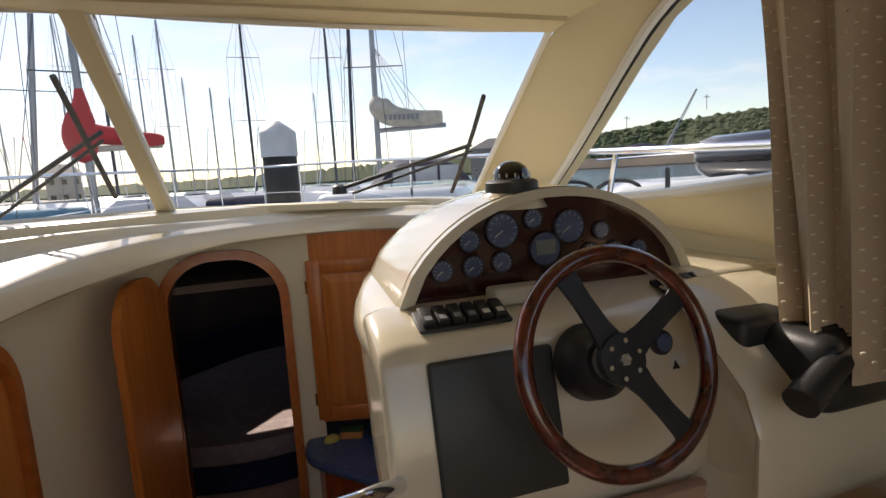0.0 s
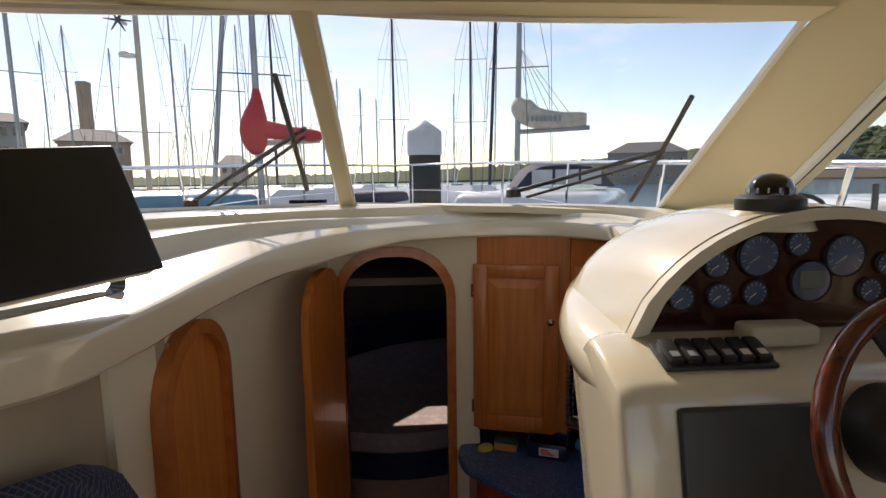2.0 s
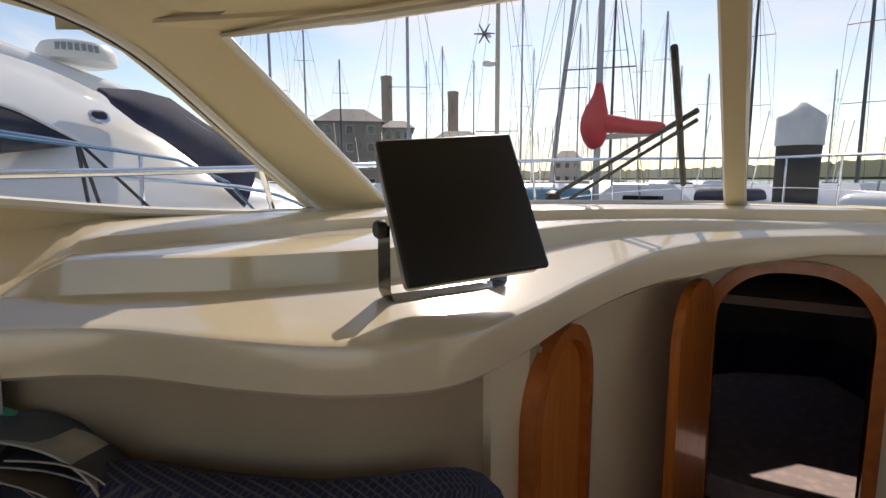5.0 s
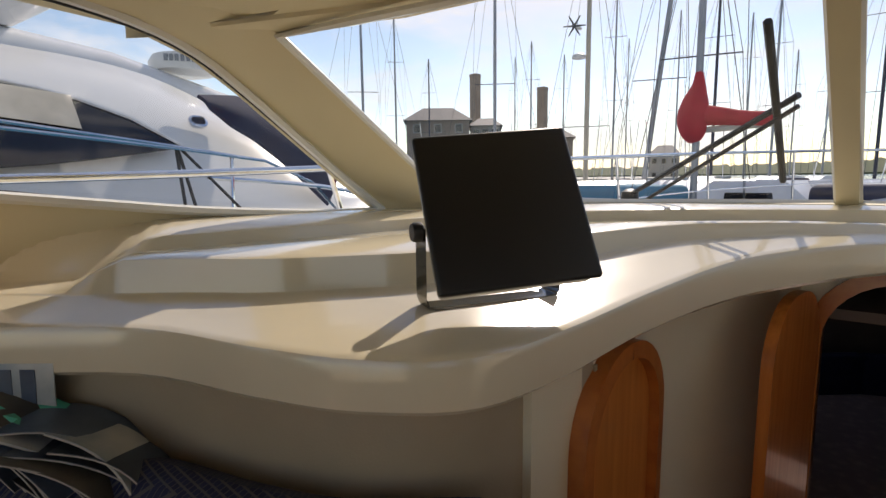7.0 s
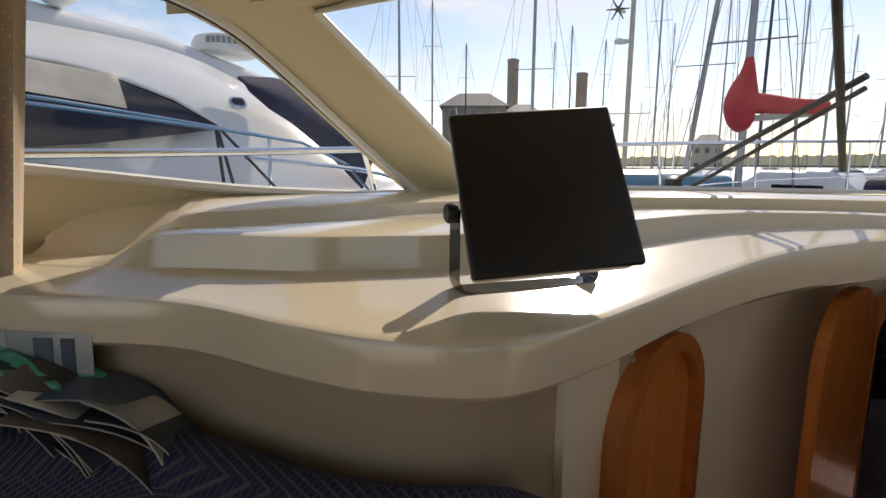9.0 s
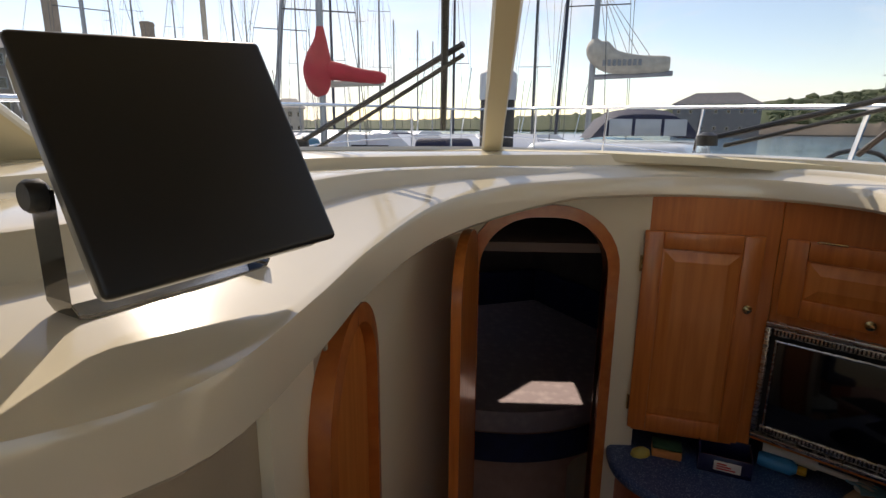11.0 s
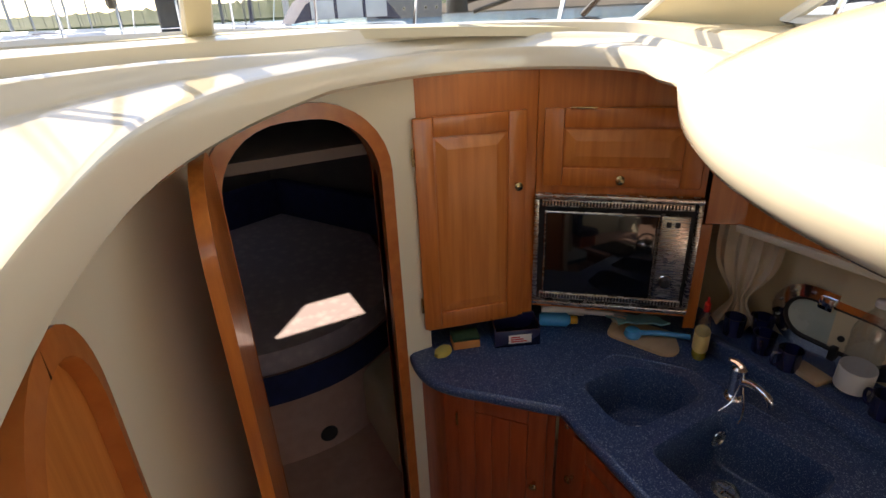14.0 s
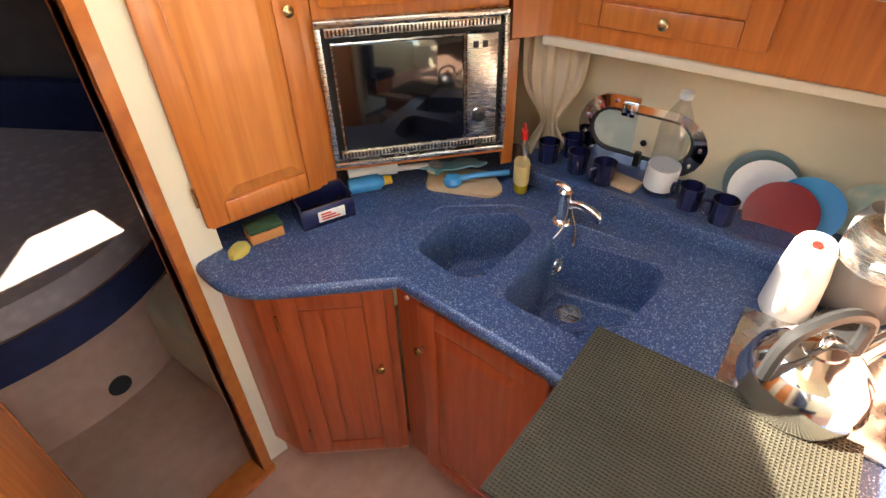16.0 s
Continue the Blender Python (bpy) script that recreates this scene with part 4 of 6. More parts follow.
part("handle", tube(spline([(jx - .045, jy + .01, TOPZ + .15), (jx - .085, jy + .015, TOPZ + .13), (jx - .085, jy + .015, TOPZ + .06), (jx - .055, jy + .01, TOPZ + .04)], 4), .012, 8), WPLAST, jug)
part("switch", disc((jx - .02, jy, TOPZ + .178), .010, .008, (-.3, 0, 1), 12), RED, jug, "red switch")
part("cable", tube(spline([(jx - .03, jy - .05, TOPZ + .006), (jx - .05, jy - .07, TOPZ + .006), (jx + .0, jy - .085, TOPZ + .006), (jx + .06, jy - .07, TOPZ + .006)], 4), .004, 6), WPLAST, jug)
cof = thing("coffee_machine", "grey and silver pod coffee machine on the worktop", "coffee machine")
cx, cy = 1.12, 1.15
part("body", lathe([(.075, 0), (.078, .01), (.072, .12), (.07, .2), (.055, .235), (.006, .24)], 28, Matrix.Translation((cx + .06, cy, TOPZ)) @ Matrix.Diagonal((.8, 1, 1, 1))), GREYPL, cof)
part("head", lathe([(.055, .15), (.075, .165), (.080, .20), (.068, .235), (.04, .25), (.005, .252)], 28, Matrix.Translation((cx - .02, cy, TOPZ))), STEEL, cof, "silver brewing head")
part("lever", box((-.05, -.028, .245), (.05, .028, .268), .010, Matrix.Translation((cx - .015, cy, TOPZ))), BLACK, cof, "dark lever")
part("display", box((-.01, -.02, .262), (.03, .012, .271), .003, Matrix.Translation((cx - .03, cy, TOPZ))), mat("lime_band", (.45, .55, .05), .4), cof)
part("logo_bar", box((-.0815, -.03, .195), (-.079, .03, .207), .001, Matrix.Translation((cx - .02, cy, TOPZ))), WPLAST, cof)
tr = part("drip_tray", lathe([(.055, 0), (.062, .004), (.062, .035), (.056, .039), (.004, .039)], 28, Matrix.Translation((cx - .075, cy + .0, TOPZ))), BLACK, cof, "round black drip tray")
for k in range(9):
    a = k * math.tau / 8
    rr = 0 if k == 8 else .034
    part("hole", disc((cx - .075 + rr * math.cos(a), cy + rr * math.sin(a), TOPZ + .0385), .006, .001, (0, 0, 1), 10), RUBBER, tr)

# ---- fore cabin ----
leaf = new("door_1")
tagged(leaf, "arched cherry wood cabin door standing open against the wall", "door", kind="structure")
md = facing((-.046, 2.415, 0), (-.048, -.36, 0), (0, 0, 1))
pts = arch(0.0, .375, FLOOR_LOW + .04, 1.115, .16)
bm = grid([[md @ V(x, y, z) for x, z in pts] for y in (-.013, .013)], True, True)
bmesh.ops.bevel(bm, geom=[e for e in bm.edges if len(e.link_faces) == 2 and e.calc_face_angle(0) > 1.2], offset=.004, segments=2, affect="EDGES")
part("leaf", bm, WOODV, leaf)
for s in (-1, 1):
    part("lock_plate", box((.325, s * .014 - .002, .17), (.36, s * .014 + .002, .29), .004, md), DARKMET, leaf)
    part("lever", tube(spline([md @ V(.343, s * .014, .25), md @ V(.343, s * .04, .25), md @ V(.325, s * .052, .245), md @ V(.285, s * .055, .235)], 4), .007, 8), DARKMET, leaf, "dark bronze lever handle")
    part("key_ring", tube([md @ V(.343 + .016 * math.cos(a), s * .022, .19 + .016 * math.sin(a)) for a in (k * math.tau / 14 for k in range(14))], .003, 6, True), BRASS, leaf)
pd = new("door_2")
tagged(pd, "closed arched cherry wood door in the curved wall", "door", kind="structure")
q0, q1 = V(-.288, 1.475, 0), V(-.277, 1.83, 0)
mp2 = facing(q0, (q1 - q0), (0, 0, 1))
Lp = (q1 - q0).length
off = .012
a_out, a_in = arch(0, Lp, FLOOR_LOW, 1.095, .17), arch(.03, Lp - .03, FLOOR_LOW, 1.064, .15)
part("frame", grid([[mp2 @ V(x, y - off, z) for x, z in q] for q, y in ((a_out, .02), (a_out, -.016), (a_in, -.018), (a_in, .012))]), WOODE, pd, "rounded cherry door trim")
part("leaf", grid([[mp2 @ V(x, y - off, z) for x, z in a_in] for y in (.004, .02)], True, True), WOODP, pd)
bed = thing("island_bed", "bed with a quilted beige mattress and navy valance", "bed")
front_e = [(-.35, 3.30), (-.15, 3.20), (.10, 3.15), (.35, 3.17), (.58, 3.27), (.80, 3.45)]
mat_o = [(x, y) for x, y, _ in spline([(*p, 0) for p in front_e], 4)] + [(.95, 4.4), (.55, 5.0), (.0, 4.9), (-.4, 4.6)]
part("mattress", prism(mat_o, -.06, .05, .025, None, None, 3), MATT, bed, "quilted beige mattress")
part("valance", grid([[V(x, y - .035, z) for x, y, _ in spline([(*p, 0) for p in front_e], 4)] for z in (-.045, -.16, -.20)]), NAVY, bed, "navy valance band")
part("base", prism([(x, y - .025) for x, y in mat_o[:21]] + [(.9, 4.6), (-.4, 4.6)], FLOOR_LOW, -.06), CARPET, bed, "carpet covered bed base")
part("vent", disc((.25, 3.128, -.465), .042, .006, (0, -1, 0), 24), BLACK, bed, "round black air vent")
side = thing("cabin_seat", "rounded beige upholstered locker seat beside the bed", "seat")
part("cushion", box((.46, 2.75, FLOOR_LOW), (.85, 3.30, -.22), .06, None, None, 4), VINYL, side)
for a, b, nm in (((.0, 4.75), (.52, 4.95), "headboard"), ((.52, 4.95), (1.05, 4.0), "headboard"), ((-.5, 4.3), (.0, 4.75), "headboard")):
    m, L = run(a, b, 0)
    single("padded_headboard", box((0, -.05, .04), (L, .03, .30), .02, m), NAVY, "navy padded panel round the berth", "headboard", "navy berth panels")
# Lining colour darkened to subdue the hatch light, in the brown of a curtain
FORELIN = mat("darkened_taupe_lining", (.16, .12, .10), .9, 0, (.12, .09, .08), 5, .2, 150)
single("wall_fore_port", slab([[V(x, y, z) for z in (FLOOR_LOW, .3, 1.1)] for x, y in ((-.12, 2.5), (-.55, 2.9), (-.6, 4.3), (0, 4.98), (.5, 5.1))], V(-.03, .02, 0)), FORELIN, "cabin lining in a darkened taupe", "wall", kind="structure")
single("wall_fore_starboard", slab([[V(x, y, z) for z in (FLOOR_LOW, .3, 1.1)] for x, y in ((.5, 2.66), (1.2, 2.9), (1.15, 4.1), (.5, 5.1))], V(.03, .02, 0)), FORELIN, "cabin lining in a darkened taupe", "wall", kind="structure")
bm = bmesh.new()
for a, b in (((-.7, 2.5, 1.0), (HX[0], 5.2, 1.03)), ((HX[1], 2.5, 1.0), (1.3, 5.2, 1.03)), ((HX[0], 2.5, 1.0), (HX[1], HX[2], 1.03)), ((HX[0], HX[3], 1.0), (HX[1], 5.2, 1.03))):
    box(a, b, 0, None, bm)
single("ceiling_fore", bm, FORELIN, "fore cabin deckhead in a darkened taupe with a hatch opening", "ceiling", kind="structure", smooth=False)

# ---- helm ----
helm = thing("helm_console", "cream moulded helm console with an arched instrument hood", "console")
prof = [(1.352, 1.088), (1.27, 1.158), (1.245, 1.160), (1.13, 1.128), (1.115, 1.118), (1.105, 1.10), (1.052, .88), (1.05, .84), (1.065, .80), (1.20, .79), (1.262, .86), (1.308, .99)]
cen = (1.17, .99)
rows = []
for x, k in [(.53, .55)] + [(.53 + .06 * (1 - math.cos(a)), .90 + .10 * math.sin(a)) for a in (radians(15 * j) for j in range(7))] + [(.80, 1.0), (1.12, 1.0), (1.40, 1.0)]:
    rows.append([V(x, cen[0] + (y - cen[0]) * k, cen[1] + (z - cen[1]) * k) for y, z in prof])
part("pedestal", grid(rows, True, True), CREAM, helm, "cream moulded pedestal")
part("kick_panel", box((.66, 1.02, -.02), (1.38, 1.05, .82), .01), CARPET, helm, "beige lower panel")
# the flank swells out of the pedestal's shoulder and sweeps forward under the hood
LIP = spline([(.60, 1.10, .99), (.562, 1.13, 1.03), (.540, 1.17, 1.068), (.528, 1.22, 1.09), (.522, 1.35, 1.105), (.55, 1.50, 1.12), (.62, 1.66, 1.138), (.72, 1.80, 1.165), (.86, 1.93, 1.20)], 4)
flank, hood = [], []
for p in LIP:
    f = max(0, (p.y - 1.22) / .71)
    g = SMOOTH(p.y, 1.10, 1.26)
    x0 = max(.592, p.x + .03)
    zb = 1.155 + .05 * f
    zt = (1.10 + .25 * (p.y - 1.105)) * (1 - g) + (zb - .004) * g
    flank.append([p + V(.07, 0, -.06), p + V(.03, 0, -.048), p + V(.008, 0, -.028), p, V(p.x + .006, p.y, p.z + (zt - p.z) * .45), V(p.x + (x0 - p.x) * .4, p.y, p.z + (zt - p.z) * .82), V(x0 + .004, p.y + .012, zt + .006)])
    if p.y > 1.225:
        H_ = .205 * max(0.02, 1 - f ** 2.2)
        hood.append([V(x0 + (1.25 - x0) * j / 24, p.y + .012, zb + H_ * max(0, 1 - abs(j / 12 - 1) ** 2.2) ** .72) for j in range(25)] + [V(1.262, p.y, 1.14)])
part("flank", grid(flank), CREAM, helm, "cream rounded shoulder of the console", angle=75)
part("hood", grid(hood), CREAM, helm, "cream rounded instrument hood", angle=60)


def hood_arc(x0, x1, zb, h, y, n=24):
    return [V(x0 + (x1 - x0) * j / n, y, zb + h * max(0, 1 - abs(2 * j / n - 1) ** 2.2) ** .72) for j in range(n + 1)]


oa, ob_ = hood_arc(.592, 1.25, 1.155, .205, 1.242), hood_arc(.622, 1.222, 1.162, .180, 1.238)
part("hood_rim", grid([[p + V(0, .05, -.001) for p in oa], oa, [p + V(0, -.008, 0) for p in oa], [p + V(0, -.004, 0) for p in ob_], [p + V(0, .03, 0) for p in ob_]]), CREAM, helm)
pa = hood_arc(.616, 1.228, 1.158, .186, 1.262)
bm = bmesh.new()
bm.faces.new([bm.verts.new(p) for p in pa])
part("instrument_panel", bm, ROSE, helm, "dark glossy rosewood instrument panel", False)
TICK = mat("dial_print", (.34, .36, .40), .5)
GX = lambda px, py: (.62 + .001306 * (px - 727) - .000066 * (532 - py), 1.17 + .00105 * (532 - py) - .000142 * (px - 727))
for px, py, r in ((780, 482, 17), (829, 473, 17), (876, 464, 17), (827, 425, 17), (881, 404, 28), (934, 380, 16), (950, 437, 28), (995, 392, 28), (1052, 398, 15), (1030, 443, 16), (1075, 438, 16), (1120, 434, 16)):
    x, z = GX(px, py)
    r *= .00122
    g = part("gauge", disc((x, 1.262, z), r, .006, (0, -1, 0), 24, .001), GAUGE, helm, "round dark dial")
    part("bezel", tube([V(x + r * math.cos(a), 1.256, z + r * math.sin(a)) for a in (k * math.tau / 24 for k in range(24))], .0018, 6, True), BLACK if r < .03 else DARKMET, g, "thin bezel")
    if (px, py) == (950, 437):
        part("display", box((x - .022, 1.2535, z - .012), (x + .022, 1.2555, z + .018), .001), LCD, g, "grey display")
        continue
    bm = bmesh.new()
    for k in range(11):
        a = radians(225 - 27 * k)
        c = V(x + r * .78 * math.cos(a), 1.2555, z + r * .78 * math.sin(a))
        box((-.0006, -.0005, -r * .1), (.0006, .0005, r * .1), 0, Matrix.Translation(c) @ Matrix.Rotation(math.pi / 2 - a, 4, "Y"), bm)
    part("tick_marks", bm, TICK, g, "white tick marks", False)
    a = radians(215)
    part("needle", tube([V(x, 1.2545, z), V(x + r * .65 * math.cos(a), 1.2545, z + r * .65 * math.sin(a))], .0009, 5), PAPER, g)
for x0, n, dx in ((.612, 6, .0265), (1.115, 4, .0265)):
    mm = facing((x0, 1.142, 1.1345), (1, 0, 0), (0, .115, .036))
    part("switch_plate", box((-.006, -.006, 0), (n * dx + .006, .002, .066), .004, mm), BLACK, helm, "black switch plate")
    for k in range(n):
        s = part("rocker_switch", box((k * dx + .002, -.016, .008), (k * dx + dx - .002, -.004, .058), .003, mm @ pose(0, 0, 0, 3, 0, 0)), BLACK, helm, "black rocker switch")
        part("legend", box((k * dx + .007, -.0172, .014), (k * dx + dx - .007, -.0155, .026), 0, mm @ pose(0, 0, 0, 3, 0, 0)), INK if k < n - 2 else PAPER, s, "printed legend")
mm = facing((.603, 1.052, .868), (1, 0, 0), (0, .054, .236))
part("blank_panel", box((0, -.012, 0), (.222, .002, .236), .010, mm, None, 3), PANELG, helm, "dark grey flat panel")
g = part("small_gauge", disc((1.045, 1.092, 1.070), .023, .010, (0, -1, .2), 24, .003), BLACK, helm, "small round black gauge")
part("sky_tinted_gauge_face", disc((1.045, 1.081, 1.0725), .016, .002, (0, -1, .2), 20), GAUGE, g)
mm = facing((1.065, 1.085, 1.01), (1, 0, 0), (0, .054, .236))
w = part("warning_label", box((0, -.0015, 0), (.036, .001, .034), 0, mm), PAPER, helm, "small white warning label")
part("triangle", prism([(.003, .006), (.019, .006), (.011, .022)], .0, .0015, 0, mm @ pose(0, -.0015, 0, 90, 0, 0)), BLACK, w)
single("alarm_box", box((.762, 1.185, 1.150), (.872, 1.238, 1.182), .008, None, None, 3), PALEPL, "pale cream plastic alarm box on the console", "box")
comp = thing("compass", "black steering compass with a domed card on the hood", "compass")
part("base", lathe([(.052, 0), (.054, .006), (.054, .022), (.046, .028), (.01, .028)], 28, pose(.858, 1.305, 1.352)), BLACK, comp)
cd = part("dome", lathe([(.038, .027), (.037, .040), (.031, .052), (.018, .062), (.002, .065)], 24, pose(.858, 1.305, 1.352)), OVENGL, comp, "glossy dark dome")
for k in range(14):
    a = k * math.tau / 14
    part("card_mark", box((-.0015, -.0008, -.004), (.0015, .0008, .004), 0, Matrix.Translation((.858 + .0375 * math.cos(a), 1.305 + .0375 * math.sin(a), 1.388)) @ Matrix.Rotation(a + math.pi / 2, 4, "Z")), PAPER, cd, "", False)
part("plinth", lathe([(.075, -.03), (.066, -.008), (.056, .002), (.02, .002)], 24, pose(.858, 1.31, 1.352)), CREAM, comp)

wheel = thing("steering_wheel", "steering wheel with a lacquered wooden rim and black spokes", "steering wheel")
wm = facing((.885, .985, 1.098), (1, .04, 0), (0, .30, .95))
ring = [wm @ V(.168 * math.cos(a), 0, .168 * math.sin(a)) for a in (k * math.tau / 48 for k in range(48))]
part("rim", tube(ring, .0145, 12, True), RIM, wheel, "glossy red brown wooden rim")
hubp = part("hub", lathe([(.040, -.008), (.042, 0), (.040, .008), (.01, .010)], 28, wm @ pose(0, 0, 0, 90, 0, 0)), BLACK, wheel)
for a in (117, 32, -55, ):
    a = radians(a)
    d, n = V(math.cos(a), 0, math.sin(a)), V(-math.sin(a), 0, math.cos(a))
    pts = [(.02, .026), (.06, .018), (.11, .016), (.145, .018), (.159, .021)]
    rows = [[wm @ (d * r + n * w * s + V(0, y, 0)) for s, y in ((-1, -.004), (1, -.004), (1, .004), (-1, .004))] for r, w in pts]
    part("spoke", grid(rows, True, True), BLACK, wheel, "black metal spoke")
for k in range(6):
    a = k * math.tau / 6 + .3
    part("bolt", disc(wm @ V(.029 * math.cos(a), -.009, .029 * math.sin(a)), .004, .003, wm.to_3x3() @ V(0, -1, 0), 8), CHROME, hubp)
part("emblem", disc(wm @ V(0, -.010, 0), .010, .003, wm.to_3x3() @ V(0, -1, 0), 6), STEEL, hubp)
part("column", tube([wm @ V(0, .005, 0), wm @ V(0, .06, -.005)], .030, 20), GREYPL, wheel, "grey column")
part("bellows", lathe([(.040, 0), (.060, .02), (.062, .03), (.066, .06)], 28, wm @ Matrix.Translation((0, .035, -.004)) @ pose(0, 0, 0, -90, 0, 0)), BLACK, wheel, "black rubber bellows")
pod_p = [(1.24, 1.155), (1.16, 1.16), (1.08, 1.145), (1.00, 1.09), (.93, 1.03), (.90, .96), (.90, .86), (.93, .81), (1.0, .79), (1.24, .79)]
pod_bm = grid([[V(x + (.03 if j in (0, 1) else 0), 1.07 + (y - 1.07) * k, .97 + (z - .97) * k) for j, (y, z) in enumerate(pod_p)] for x, k in ((1.115, .72), (1.085, .88), (1.08, .95), (1.10, 1.0), (1.25, 1.02), (1.42, 1.0), (1.46, .98))], True, True)
thr_ = thing("throttle_pod", "cream side pod carrying a black twin lever engine control", "engine control")
part("pod", pod_bm, CREAM, thr_, "cream rounded pod")
part("control_body", box((1.17, .87, .985), (1.36, 1.02, 1.115), .035, pose(0, 0, 0), None, 4), BLACK, thr_, "black control housing")
part("flange", box((1.12, .985, 1.055), (1.26, 1.075, 1.128), .018, None, None, 3), BLACK, thr_)
part("lever_arm", tube([(1.31, .90, 1.11), (1.22, .885, 1.085), (1.13, .87, 1.045)], .020, 12, radii=[.018, .02, .024]), BLACK, thr_, "black lever")
part("lever_knob", tube([(1.13, .87, 1.045), (1.105, .865, 1.034)], .026, 14), BLACK, thr_)
part("top_grip", tube(spline([(1.22, .93, 1.10), (1.32, .90, 1.125), (1.43, .88, 1.15)], 3), .026, 12), BLACK, thr_, "black grip")
single("grab_handle", tube(spline([(.36, .955, .93), (.40, .985, .955), (.46, .99, .962), (.50, 1.02, .95), (.54, 1.07, .92)], 4), .013, 10), CHROME, "polished steel grab handle below the console", "handle")
tray = thing("chart_tray", "dark wooden side tray with a paper form lying on it", "tray")
part("tray", box((1.15, .40, .72), (1.43, .92, .785), .012), CREAM, tray)
part("inlay", box((1.19, .50, .785), (1.40, .88, .789), .002), ROSE, tray, "rosewood inlay")
single("paper_form", box((1.24, .62, .7895), (1.36, .84, .7925), .001, pose(0, 0, 0)), PAPER, "white paper form on the side tray", "paper")
single("hull_shelf", box((1.19, 1.15, 1.05), (1.44, 1.97, 1.172), .03, None, None, 4), CREAM, "cream moulded ledge beside the helm", "shelf", kind="structure")

# ---- port side ----
DCHROME = mat("dark_chrome", (.10, .10, .108), .10, 1.0, (.16, .16, .17), 20)
mon = thing("chart_plotter", "black chart plotter display on a steel bracket", "display")
mm = facing((-.407, 1.278, 1.229), (.162, .210, .0195), (-.099, .080, .246))
part("case", box((.004, .008, .004), (.264, .048, .271), .012, mm, None, 3), GREYPL, mon, "dark grey display housing")
part("screen_cover", box((0, -.004, 0), (.268, .010, .275), .009, mm, None, 3), SCREEN, mon, "flat black screen cover")
part("rear_boss", box((.05, .046, .06), (.22, .075, .21), .012, mm, None, 3), BLACK, mon)
mb = facing((-.470, 1.350, 1.181), (.105, .205, 0), (0, 0, 1))
br = [V(-.020, .03, .137), V(-.020, .03, .02), V(-.014, .03, .006), V(.002, .03, .003), V(.222, .03, .003), V(.236, .03, .006), V(.243, .03, .016), V(.246, .03, .06)]
part("bracket", grid([[mb @ (p + V(0, dy, dz)) for dy, dz in ((-.026, 0), (.026, 0), (.026, .005), (-.026, .005))] for p in br], True, True), DCHROME, mon, "polished dark U bracket")
for s in (-.018, ):
    part("clamp_knob", lathe([(.014, -.01), (.017, -.006), (.017, .006), (.013, .010)], 16, mb @ Matrix.Translation((s - .008, .03, .135)) @ pose(0, 0, 0, 0, 90, 0)), BLACK, mon, "black clamp knob")
cush = thing("sofa_backrest", "blue woven fabric sofa backrest against the wall panel", "sofa")
path = []
for i in range(1, 27):
    e, t = EDGE[i], EDGE[i + 1] - EDGE[i - 1]
    path.append((e, V(t.y, -t.x, 0).normalized()))
rows = []
n_ = len(path)
for i, (e, inn) in enumerate(path):
    k = 1.0 if i < n_ - 3 else (.99, .96, .88)[i - n_ + 3]
    b = V(e.x, e.y, 0) - inn * .02
    sec = [(.0, .40), (.0, .90), (.015, .93), (.05, .945), (.09, .935), (.12, .90), (.13, .84), (.13, .60), (.12, .40)]
    rows.append([b + inn * (d * k) + V(0, 0, .40 + (z - .40) * (1 + .11 * i / n_) * (.4 + .6 * k)) for d, z in sec])
part("back_cushion", grid(rows, True, True), BLUEFAB, cush, "blue speckled woven cushion")
part("seat", prism([(-1.38, .45), (-1.2, .66), (-.85, .86), (-.5, .95), (-.33, 1.05), (-.33, .55), (-.6, .3), (-1.38, .1)], .28, .44, .03), BLUEFAB, cush, "blue woven seat cushion")
part("plinth", prism([(-1.36, .45), (-1.2, .64), (-.85, .84), (-.5, .93), (-.38, 1.0), (-.38, .58), (-.62, .36), (-1.36, .15)], .0, .28), WOODR, cush, "cherry sofa plinth", False)
random.seed(4)
COV = [mat("cover_%s" % nm, c, .3, 0, c2, 9, .02, 40) for nm, c, c2 in (("navy", (.010, .025, .07), (.12, .16, .22)), ("white", (.60, .60, .56), (.22, .28, .34)), ("black", (.010, .010, .012), (.05, .05, .055)), ("dark", (.022, .020, .018), (.14, .13, .11)), ("slate", (.06, .08, .11), (.02, .03, .05)))]
PAGES = mat("page_edges", (.50, .48, .43), .7, 0, (.34, .33, .30), 30)
for k in range(27):
    u = k / 26
    a = 40 + random.uniform(-13, 13)
    x, y = -1.10 + .31 * u + random.uniform(-.02, .02), .765 + .19 * u + random.uniform(-.02, .02)
    mg = thing("magazine", "glossy magazine with creased pages heaped behind the sofa", "magazine", "magazines")
    mm = pose(x, y, 1.040 - .080 * u + random.uniform(-.022, .022), random.uniform(-12, 8), 8 + 22 * u + random.uniform(-6, 6), a)
    bow, fold = random.uniform(.006, .028), random.uniform(.10, .14)
    rows = [[mm @ V(-fold + 2 * fold * i / 10, -.05 + .10 * j / 2, bow * math.sin(i / 10 * math.pi) - .02 * (i / 10) ** 3) for j in range(3)] for i in range(11)]
    part("cover", slab(rows, mm.to_3x3() @ V(0, 0, .0012)), COV[(k * 3 + k // 4) % 5], mg)
    part("page_block", slab([[p - mm.to_3x3() @ V(0, 0, .0026) for p in r] for r in rows], mm.to_3x3() @ V(0, 0, .0024)), PAGES, mg, "white page edges")
bk = thing("folded_brochure", "pale grey printed brochure standing open against the wall", "brochure")
